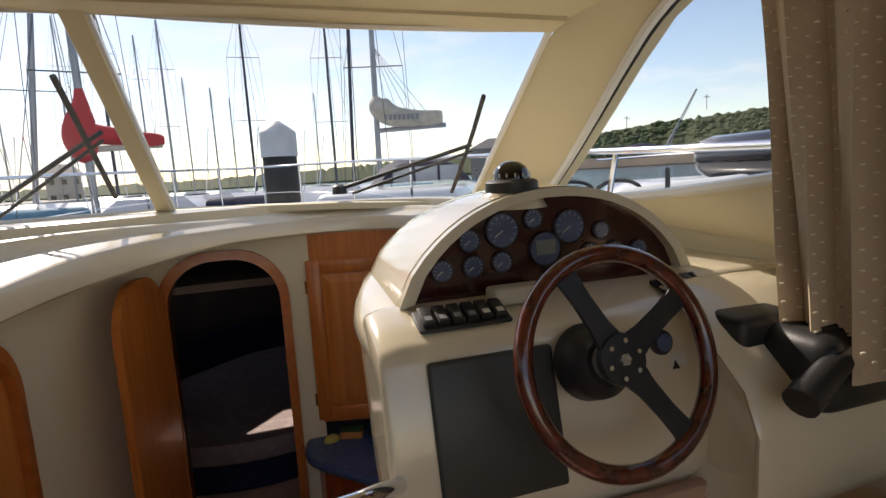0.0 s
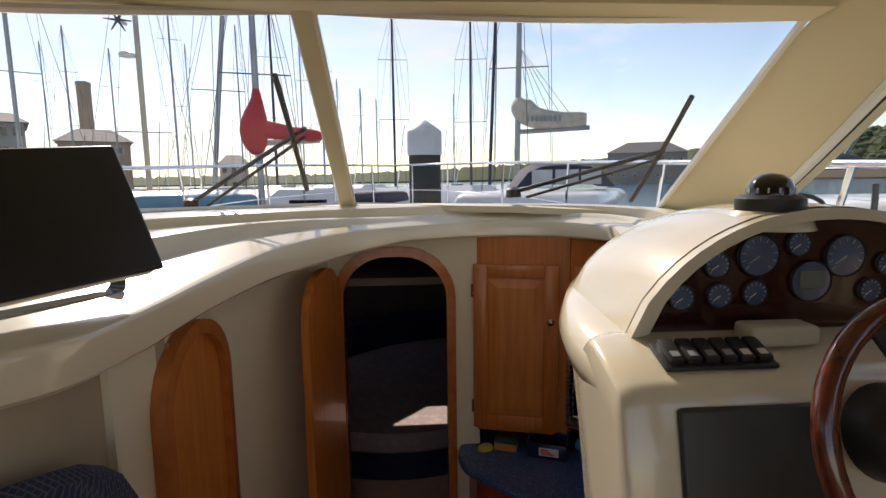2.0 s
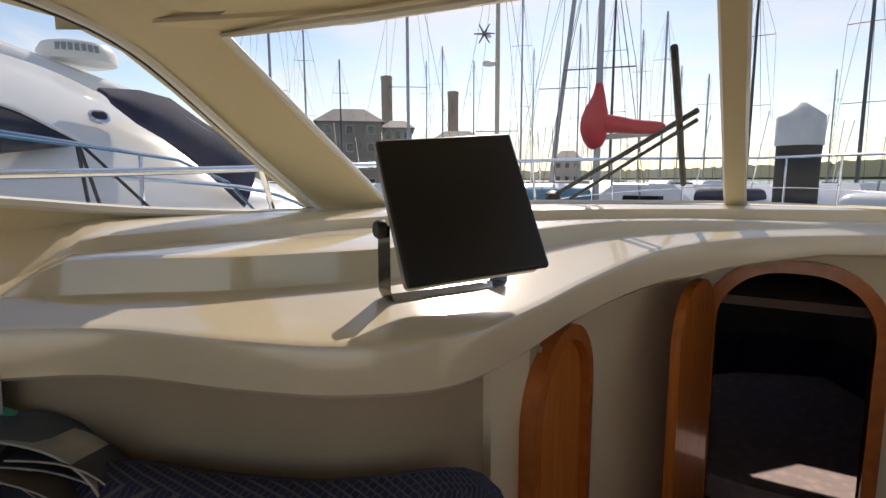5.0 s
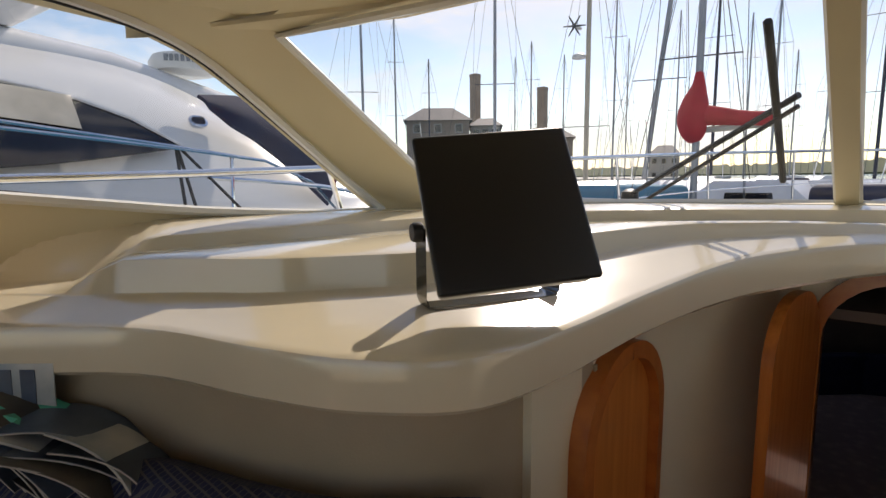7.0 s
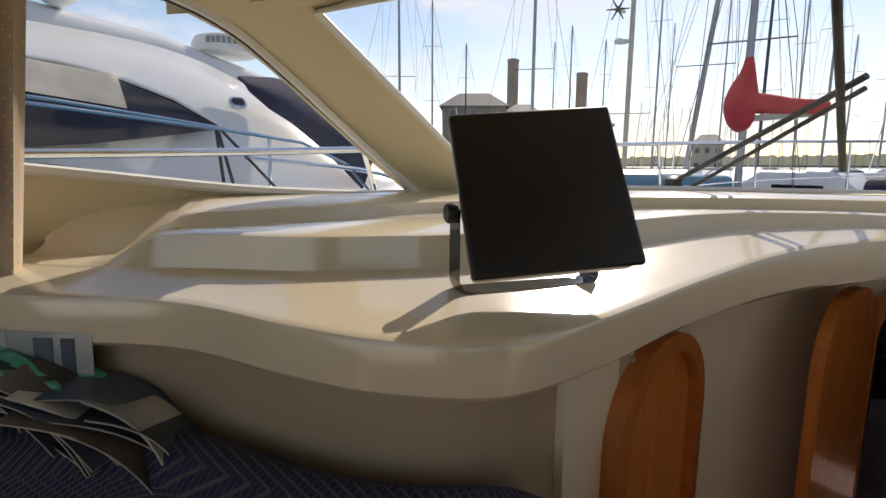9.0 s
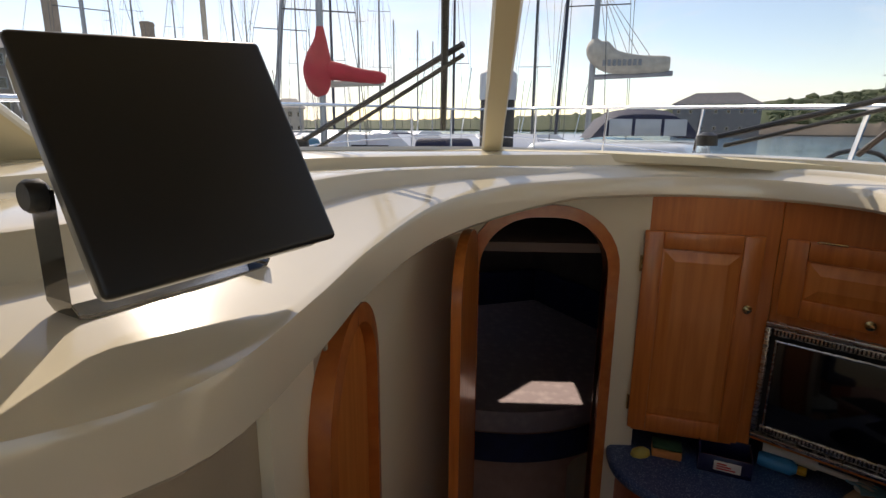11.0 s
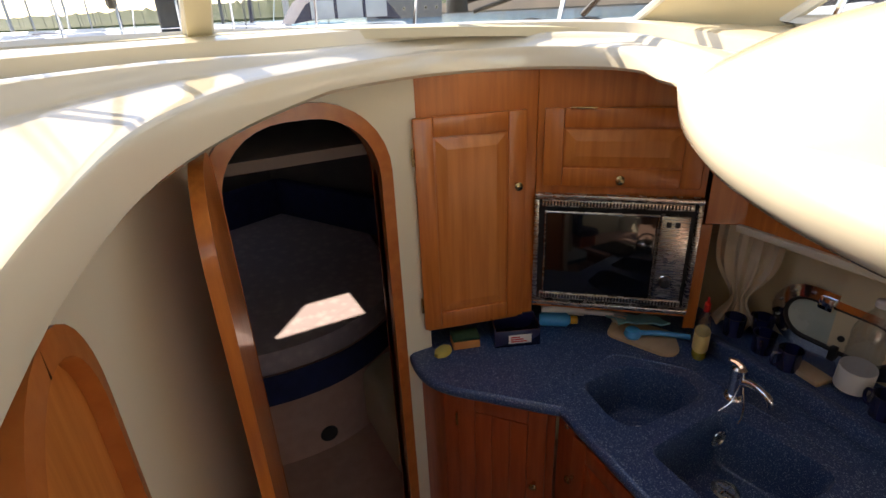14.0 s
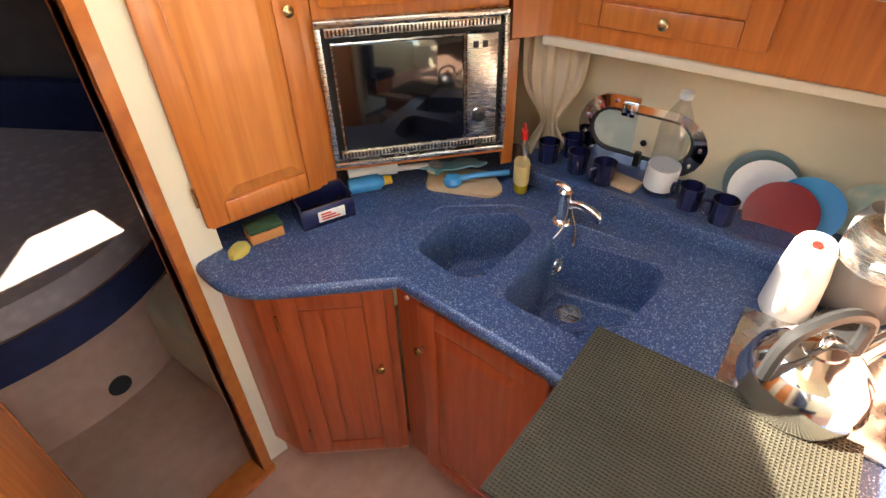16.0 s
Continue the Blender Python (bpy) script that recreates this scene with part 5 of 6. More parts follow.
for p, q, up_, blocks in (((-1.135, .73), (-1.055, .81), (-.03, .03, 1), ((.01, .035),)), ((-1.055, .81), (-.935, .91), (-.02, .04, 1), ((.05, .085), (.10, .125)))):
    mm, L_ = facing((*p, 1.015), (q[0] - p[0], q[1] - p[1], 0), up_), math.hypot(q[0] - p[0], q[1] - p[1])
    sh = part("sheet", box((0, 0, 0), (L_, .002, .095), .0006, mm), COV[1], bk)
    for x0_, x1_ in blocks:
        part("print_block", box((x0_, -.0012, .008), (x1_, .0004, .085), 0, mm), COV[0], sh, "dark blue printed block")
rows = [[V(-1.08 + .026 * i, .715 + .017 * i + .012 * j * (1 + .12 * i), 1.080 - .009 * i + .010 * math.sin(i * 1.7 + j * 2.1) + .006 * math.sin(i * 4.1 - j * 2.9)) for j in range(7)] for i in range(8)]
single("green_bag", slab(rows, V(0, 0, .003)), GREENP, "crumpled green plastic sleeve on the magazines", "bag")
cloth("side_curtain", (-1.20, .935), (-1.24, .45), 1.86, 1.06, 6, .020, "beige dotted curtain drawn beside the port window", CURT, .35)
cloth("side_curtain", (1.205, 1.075), (1.27, .50), 1.86, 1.05, 6, .020, "beige dotted curtain drawn beside the helm window", CURT, .35)
# woven dots on the curtains
DOT = mat("cream_thread", (.74, .66, .50), .7)
for s, y0 in ((-1, .93), (1, 1.07)):
    bm = bmesh.new()
    for i in range(22):
        for j in range(52):
            u = (i + .5 * (j % 2)) / 22
            v = j / 52
            p, q = V(s * (1.20 if s < 0 else 1.205), y0, 0), V(s * (1.24 if s < 0 else 1.27), .47, 0)
            d = q - p
            nrm = V(-d.y, d.x, 0).normalized()
            w = .020 * (math.sin(u * 6 * math.tau + .6 * math.sin(v * 5)) + .35 * math.sin(u * 6 * 2.3 * math.tau + 2 + v * 3)) * (.6 + .4 * v)
            u2 = .5 + (u - .5) * (1 - .35 * v)
            c = p + d * u2 + nrm * (w) + V(0, 0, 1.86 - .80 * v + .006 * math.sin(u * 6 * math.tau))
            box(c - V(.0042, .0013, .0013), c + V(.0042, .0013, .0013), 0, None, bm)
    single("curtain_dots", bm, DOT, "small cream woven dots on the curtain", "curtain", kind="stuff", smooth=False)

# ---- outside: rails and wipers ----
for s, side in ((-1, "port"), (1, "starboard")):
    rail = thing("deck_rail", "polished steel guard rail along the side deck", "rail", "deck rails")
    rp = spline([(s * 1.6, -1.5, 1.36), (s * 1.6, 1.2, 1.42), (s * 1.56, 2.6, 1.47), (s * 1.42, 4.0, 1.52), (s * 1.1, 5.4, 1.57), (s * .55, 6.6, 1.60), (0, 7.0, 1.60)], 6)
    part("top_rail", tube(rp, .0135, 10), CHROME, rail)
    part("mid_wire", tube([p + V(0, 0, -.30) for p in rp], .005, 6), CHROME, rail)
    for k in (3, 9, 14, 19, 24, 29, 33):
        p = rp[k]
        part("stanchion", tube([p, V(p.x * 1.02, p.y + .22, p.z - .62)], .011, 8), CHROME, rail)
SLOPE = .672


def on_screen(eye, bearing, elev, off=.03):
    b, e = radians(bearing), radians(elev)
    d = (1.325 - eye[2] + SLOPE * (2.475 - eye[1]) + off) / (math.tan(e) + SLOPE * math.cos(b))
    return V(eye[0] + d * math.sin(b), eye[1] + d * math.cos(b), eye[2] + d * math.tan(e))


EYE_A, EYE_B = (.094, .471, 1.406), (.404, .316, 1.397)
for eye, arm, arm2, blade, lab in ((EYE_A, (-18.9, -1.8), (-6.2, 5.9), ((-8.4, 11.3), (-7.7, 5.6), (-7.0, -.6)), "black windscreen wiper with an upright blade"),
                                   (EYE_B, (6.2, -.9), (20.6, 3.0), ((22.1, 7.9), (20.3, 3.0), (18.2, -1.9)), "black windscreen wiper with a slanted blade")):
    wp = thing("windscreen_wiper", lab, "wiper", "wipers")
    a, b = on_screen(eye, *arm, .03), on_screen(eye, *arm2, .05)
    part("arm", tube([a, b], .008, 8), BLACK, wp)
    part("second_arm", tube([a + V(.05, 0, -.02), b + V(0, -.0, -.025)], .006, 8), BLACK, wp)
    bl = [on_screen(eye, *q, .035) for q in blade]
    part("blade", tube(spline(bl, 4), .009, 6), RUBBER, wp)
    part("pivot", lathe([(.03, 0), (.028, .03), (.012, .04)], 14, Matrix.Translation(a - V(0, 0, .02))), BLACK, wp)

# ---- outside: water, land, boats ----
SEA = -1.0
at = lambda b, D, z=SEA: V(.1 + D * math.sin(radians(b)), .5 + D * math.cos(radians(b)), z)
single("water", grid([[V(x, y, SEA) for x in (-3000, -200, -30, 0, 30, 200, 3000)] for y in (-3000, -200, -30, 0, 30, 200, 3000)]), WATER, "blue rippled harbour water", "water", kind="structure", smooth=False)


def ridge(name, b0, b1, D, prof_, label, rough, mt, depth=60):
    rows_ = [[], [], [], []]
    n = int((b1 - b0) * 3)
    for i in range(n + 1):
        u = i / n
        k = u * (len(prof_) - 1)
        j = min(int(k), len(prof_) - 2)
        e = prof_[j] + (prof_[j + 1] - prof_[j]) * (k - j)
        e += rough * (noise.noise(V(i * .9, D, 0)) + .5 * noise.noise(V(i * 2.3, D, 3)))
        b = b0 + (b1 - b0) * u
        h = 1.4 + D * math.tan(radians(max(e, .1)))
        for q, (f, g) in enumerate(((0, 0), (.0, .12), (.5, .62 + .06 * noise.noise(V(i * 1.7, 5, 1))), (1, 1))):
            rows_[q].append(at(b, D + depth * f, SEA + (h * (1 + depth * f / D) - SEA) * g))
    return single(name, grid(rows_), mt, label, "hill", kind="structure")


SHORE = mat("shore_mud", (.22, .17, .12), .9, 0, (.16, .13, .10), .05)
ridge("wooded_hill", 28, 110, 420, [2.6, 3.6, 4.2, 4.8, 5.6, 6.0, 6.2, 5.6, 5, 4.2], "far wooded hillside above the river shore", .35, FOREST)
ridge("far_shore", -70, 40, 700, [1.0, .8, .7, .6, .7, .8, 1.2, 1.8, 2.4, 2.7], "low far wooded shore", .3, FOREST)
ridge("shore_bank", 28, 110, 400, [.6, .9, 1.3, 1.4, 1.2, 1.3, 1.0], "brown muddy shore bank under the trees", .2, SHORE, 10)
# clumps of trees along the hill's crest and slope
random.seed(7)
ico = bmesh.new()
bmesh.ops.create_icosphere(ico, subdivisions=1, radius=1)
base_v = [v.co.copy() for v in ico.verts]
base_f = [[v.index for v in f.verts] for f in ico.faces]
ico.free()
vs, fs = [], []
for k in range(1500):
    b = random.uniform(29, 100)
    f = random.uniform(.25, 1.0)
    u = (b - 28) / 82
    pr = [2.6, 3.6, 4.2, 4.8, 5.6, 6.0, 6.2, 5.6, 5, 4.2]
    kk = u * 9
    j = min(int(kk), 8)
    e = pr[j] + (pr[j + 1] - pr[j]) * (kk - j)
    D = 420 + 60 * f
    h = (1.4 + D * math.tan(radians(e)) - SEA) * (.12 + .85 * f) + SEA
    c = at(b, D - 4, h)
    r = random.uniform(2.2, 5.0)
    o = len(vs)
    for v in base_v:
        q = v * r * random.uniform(.7, 1.25)
        vs.append((c.x + q.x, c.y + q.y, c.z + q.z * .8))
    fs += [[o + i for i in q] for q in base_f]
me = bpy.data.meshes.new("hillside_trees")
me.from_pydata(vs, [], fs)
me.materials.append(FOREST)
tagged(new("hillside_trees", me), "dense dark green trees on the far hillside", "trees", kind="stuff")
cr_ = thing("harbour_crane", "grey lattice crane jib standing on the far shore", "crane")
ca, cb = at(40.2, 380, 12), at(42.8, 380, 46)
for o in (V(0, 0, 0), V(2.2, 0, 0), V(1.1, 1.8, 0)):
    part("chord", tube([ca + o, cb + o * .4], .28, 5), CRANE, cr_)
for k in range(14):
    p, q = ca.lerp(cb, k / 14), ca.lerp(cb, (k + 1) / 14)
    part("lattice", tube([p, q + V(2.2 * (1 - k / 20), 0, 0)], .16, 4), CRANE, cr_)
part("cab", box(ca + V(-5, -3, -6), ca + V(4, 3, 0), .5), CRANE, cr_)
for b, e in ((36.5, 4.6), (43.7, 5.9)):
    py = thing("pylon", "thin steel pylon on the hill crest", "pylon", "pylons")
    p = at(b, 460, 1.4 + 460 * math.tan(radians(e - 1.2)))
    q = at(b, 460, 1.4 + 460 * math.tan(radians(e + .2)))
    part("mast", tube([p, q], .3, 5), CRANE, py)
    part("arm", tube([q + V(-3, 0, -2), q + V(3, 0, -2)], .3, 5), CRANE, py)


def house(b0, b1, D, eaves, top, mt, label, storeys=4):
    t = thing("waterside_building", label, "building", "waterside buildings")
    p, q = at(b0, D), at(b1, D)
    m, L = run((p.x, p.y), (q.x, q.y), SEA)
    ze, zt = 1.4 + D * math.tan(radians(eaves)) - SEA, 1.4 + D * math.tan(radians(top)) - SEA
    part("wall", box((0, 0, 0), (L, 14, ze), 0, m), mt, t, "", False)
    o = [m @ V(*c) for c in ((-.6, -.6, ze), (L + .6, -.6, ze), (L + .6, 14.6, ze), (-.6, 14.6, ze))]
    i2 = [m @ V(*c) for c in ((L * .25, 6, zt), (L * .75, 6, zt), (L * .75, 8, zt), (L * .25, 8, zt))]
    part("roof", grid([o, i2], True, True), ROOFT, t, "grey slate hipped roof", False)
    nw = max(3, int(L / 4))
    for r in range(storeys):
        for c in range(nw):
            x, z = (c + .5) * L / nw, (r + .55) * ze / storeys
            wv = part("window", box((x - .7, -.12, z - .8), (x + .7, .06, z + .8), 0, m), RENDERW, t, "", False)
            part("pane", box((x - .55, -.16, z - .65), (x + .55, -.10, z + .65), 0, m), TINT, wv, "", False)


house(-44.5, -37.8, 95, 5.9, 7.6, BRICK, "brown brick waterside apartment building with a hipped roof")
house(-37.6, -34.6, 100, 5.3, 6.4, RENDERW, "pale rendered waterside apartment building")
house(-32.5, -27.0, 120, 3.9, 5.2, BRICK, "low brick waterside building with a slate roof", 3)
house(-19.5, -16.8, 160, 1.9, 2.9, RENDERW, "small pale house on the quay", 2)
house(20.5, 28.0, 240, 2.5, 3.6, ROOFT, "dark grey industrial shed on the far quay", 2)
for b, e in ((-37.2, 10.5), (-30.2, 9.0)):
    ch = thing("brick_chimney", "tall square brick chimney above the quay buildings", "chimney", "chimneys")
    p, q = at(b, 150), at(b, 150, 1.4 + 150 * math.tan(radians(e)))
    part("stack", box((p.x - 1.1, p.y - 1.1, SEA), (p.x + 1.1, p.y + 1.1, q.z), .1), BRICK, ch, "", False)
    part("cap", box((p.x - 1.2, p.y - 1.2, q.z - .8), (p.x + 1.2, p.y + 1.2, q.z - .3), .1), BRICK, ch, "", False)
quay = single("quay", box((-150, 92, SEA), (-38, 175, .6)), RENDERW, "pale stone quay below the buildings", "quay", kind="structure", smooth=False)

pile = thing("mooring_pile", "black mooring pile with a white conical cap", "pile")
part("shaft", lathe([(.30, -2.5), (.30, 1.92), (.05, 1.92)], 28, pose(.48, 10.44, 0)), PILEB, pile)
part("cap", lathe([(.325, 1.88), (.325, 2.30), (.31, 2.33), (.06, 2.52), (.01, 2.53)], 28, pose(.48, 10.44, 0)), PILEW, pile, "white plastic cone cap")


def sailboat(b, D, top, mt=ALU, lean=0.0, spread=(.45, .75), hull=True, yaw=20, boom=None, rad=.07, label="white moored sailing yacht with a bare mast", beam=1.5, length=9.5):
    t = thing("sailing_yacht", label, "sailboat", "moored yachts")
    c = at(b, D)
    H_ = 1.4 + D * math.tan(radians(top)) - SEA
    if hull:
        m = Matrix.Translation((c.x, c.y, SEA)) @ Matrix.Rotation(radians(yaw), 4, "Z")
        st = ((-.48, .7, 1.0), (-.3, .9, .98), (0, 1.0, 1.0), (.25, .8, 1.08), (.42, .4, 1.18), (.5, .03, 1.25))
        rows_ = [[m @ V(x, s * length, z) for x, z in ((-beam * w * .6, -.2), (-beam * w, h), (-beam * w * .9, h + .02), (0, h + .06), (beam * w * .9, h + .02), (beam * w, h), (beam * w * .6, -.2))] for s, w, h in st]
        part("hull", grid(rows_, False), HULL, t)
        part("coachroof", box((-beam * .6, -.18 * length, 1.0), (beam * .6, .2 * length, 1.42), .14, m, None, 3), HULL, t, "white coachroof")
        for s in (-1, 1):
            part("cabin_window", box((s * beam * .6 - .02, -.1 * length, 1.14), (s * beam * .6 + .02, .12 * length, 1.3), .01, m), TINT, t, "dark cabin window")
        part("guard_wire", tube([m @ V(s * beam * w * .95, q * length, h + .6) for s in (-1,) for q, w, h in st[:-1]], .012, 5), CHROME, t)
        part("guard_wire", tube([m @ V(beam * w * .95, q * length, h + .6) for q, w, h in st[:-1]], .012, 5), CHROME, t)
        for q, w, h in st[:-1]:
            for s in (-1, 1):
                part("stanchion", tube([m @ V(s * beam * w * .95, q * length, h), m @ V(s * beam * w * .95, q * length, h + .6)], .014, 5), CHROME, t)
        part("sprayhood", box((-beam * .55, -.24 * length, 1.35), (beam * .55, -.12 * length, 1.85), .2, m, None, 3), HOOD, t, "navy canvas sprayhood")
    foot = V(c.x, c.y, SEA + .9)
    side_ = V(math.cos(radians(b)), -math.sin(radians(b)), 0)
    head = V(c.x, c.y, SEA + H_) + side_ * lean
    part("mast", tube([foot, foot.lerp(head, .5), head], rad, 8, radii=[rad, rad, rad * .75]), mt, t, "tall mast")
    for k in spread:
        p = foot.lerp(head, k)
        part("spreader", tube([p - side_ * .85, p + side_ * .85], .018, 5), WIRE, t)
        for s in (-1, 1):
            part("shroud", tube([head, p + side_ * (.85 * s), foot + side_ * (1.1 * s)], .008, 4), WIRE, t)
    fw = V(-.25, .97, 0)
    part("forestay", tube([head, foot + fw * 3.6 + side_ * 1.6], .012, 4), WIRE, t)
    part("backstay", tube([head, foot - fw * 3.6 - side_ * 1.2], .009, 4), WIRE, t)
    return t, foot, head, side_


BOATS = ((-48.8, 30, 22, ALU), (-42.0, 60, 12, DARKSPAR), (-34.9, 24, 24, ALU), (-31.3, 55, 13.4, ALU), (-23, 48, 18, ALU), (-13.9, 36, 17, DARKSPAR), (-11.2, 60, 14, ALU), (-9.1, 44, 15.4, ALU),
         (-7.6, 70, 10.5, ALU), (-5.2, 58, 9.6, ALU), (-3.6, 75, 8.6, ALU), (-1.6, 32, 17.2, DARKSPAR), (-28.0, 65, 12, ALU), (-45.5, 50, 16, ALU), (4.6, 80, 9, ALU), (-17.2, 62, 15, ALU), (-21.8, 80, 13, ALU), (-33, 80, 12, ALU))
for k, (b, D, tp, mt_) in enumerate(BOATS):
    sailboat(b, D, tp, mt_, rad=.075 if D < 35 else .09, yaw=(k * 37) % 60 - 30)
t, foot, head, sd = sailboat(-20.2, 20, 24, ALU, 1.1, rad=.09, yaw=10)
t, foot, head, sd = sailboat(-25.5, 22, 24, mat("cream_mast", (.52, .46, .36), .5, 0, (.45, .4, .32), 2), 0, (.30, ), yaw=8, rad=.10, label="white yacht with a radar and wind generator on its mast")
p = foot.lerp(V(foot.x, foot.y, 1.4 + 22 * math.tan(radians(11.6))), 1)
part("radar_dome", lathe([(.10, -.08), (.26, -.04), (.27, .06), (.2, .12), (.02, .14)], 20, Matrix.Translation(p - sd * .35)), WPLAST, t, "white radar dome")
p2 = V(foot.x, foot.y, 1.4 + 22 * math.tan(radians(14.4))) - sd * .45
part("turbine_body", tube([p2 + V(0, .3, 0), p2 + V(0, -.2, 0)], .07, 8), WPLAST, t)
for k in range(6):
    a = k * math.tau / 6
    part("turbine_blade", tube([p2 + V(0, -.2, 0), p2 + V(0, -.2, 0) + sd * .42 * math.cos(a) + V(0, 0, .42 * math.sin(a))], .035, 5, radii=[.05, .02]), WIRE, t)
t, foot, head, sd = sailboat(-15.2, 14, 26, ALU, 0, (.5, .8), yaw=-5, rad=.085, label="white yacht with a red sail cover on its boom", length=10)
zb = 1.4 + 14 * math.tan(radians(4.9))
bt = V(foot.x, foot.y, zb)
part("boom", tube([bt + sd * .1 - V(0, 0, .2), bt + sd * 1.5 - V(0, 0, .12)], .07, 8), SAIL, t, "pale boom")
part("boom_cover", tube(spline([bt + V(0, 0, .15), bt + sd * .45 + V(0, 0, .10), bt + sd * .95 + V(0, 0, .02), bt + sd * 1.55 - V(0, 0, .02)], 4), .2, 10, radii=[.26, .25, .24, .22, .21, .20, .19, .18, .18, .17, .17, .15, .10]), REDCOV, t, "red canvas sail cover")
part("mast_cover", tube(spline([bt + V(0, 0, 1.15), bt + V(0, 0, .8), bt + V(0, 0, .45) - sd * .05, bt + V(0, 0, .05) - sd * .10, bt - V(0, 0, .30) - sd * .05, bt - V(0, 0, .48)], 4), .2, 12, radii=[.07, .09, .11, .13, .16, .19, .22, .26, .29, .31, .33, .34, .34, .33, .31, .29, .26, .22, .18, .13, .05]), REDCOV, t, "red canvas bunched round the mast")
t, foot, head, sd = sailboat(11.7, 16, 24, ALU, .1, (.55, .85), yaw=-28, rad=.085, label="white yacht with a stowed cream sail and navy sprayhood", length=10)
zb = 1.4 + 16 * math.tan(radians(5.0))
bt = V(foot.x, foot.y, zb)
part("boom", tube([bt, bt + sd * 2.1 + V(0, 0, .08)], .07, 8), ALU, t)
part("stowed_sail", tube(spline([bt + V(0, 0, 1.0) + sd * .05, bt + V(0, 0, .75) + sd * .12, bt + sd * .5 + V(0, 0, .42), bt + sd * 1.2 + V(0, 0, .32), bt + sd * 2.0 + V(0, 0, .32)], 4), .2, 10, radii=[.08, .13, .2, .27, .33, .36, .36, .35, .33, .31, .29, .27, .25, .24, .23, .22, .18]), SAIL, t, "creased cream sail")
bm = bmesh.new()
for k in range(8):
    q = bt + sd * (.25 + .13 * k) + V(0, -.34, .34)
    box(q - V(.04, .01, .08), q + V(.04, .01, .08), 0, None, bm)
part("sail_lettering", bm, INK, t, "", False)
for k in range(5):
    q = bt + sd * (.5 + .35 * k)
    part("lazy_jack", tube([foot.lerp(head, .62), q], .007, 4), WIRE, t)
hb = at(16.2, 13.0)
rows = []
for i in range(9):
    u = i / 8
    x = -1.15 + 2.3 * u
    h = .62 * (1 - (2 * u - 1) ** 4)
    rows.append([V(hb.x + x, hb.y + dy, 1.22 + h * k) for dy, k in ((-.7, .1), (-.65, .8), (-.2, 1.0), (.4, .95), (.6, .3))])
sp = thing("sprayhood_frame", "navy canvas sprayhood with clear windows on the yacht ahead", "sprayhood")
part("canopy", grid(rows), HOOD, sp)
part("clear_panel", box((hb.x - .8, hb.y - .74, 1.28), (hb.x + .8, hb.y - .72, 1.62), .02), mat("clear_vinyl", (.45, .48, .5), .15, 0, (.35, .38, .4), 3), sp, "clear vinyl window")
for x in (-.3, .3):
    part("strap", box((hb.x + x - .03, hb.y - .76, 1.28), (hb.x + x + .03, hb.y - .735, 1.64), .005), HOOD, sp)
hm = Matrix.Translation((hb.x, hb.y + .2, SEA)) @ Matrix.Rotation(radians(-28), 4, "Z")
part("cockpit", box((-1.5, -3.0, .9), (1.5, 2.0, 2.15), .25, hm, None, 3), HULL, sp, "white cockpit moulding")
t, foot, head, sd = sailboat(6.6, 30, 18, WIRE, 0, (.42, .72), yaw=15, rad=.075)
t, foot, head, sd = sailboat(8.6, 19, 22, DARKSPAR, .35, (), yaw=10, rad=.06, hull=False, label="dark furled forestay of a moored yacht")


CANV = mat("teal_canvas", (.08, .22, .32), .8, 0, (.11, .27, .37), 4, .2, 30)


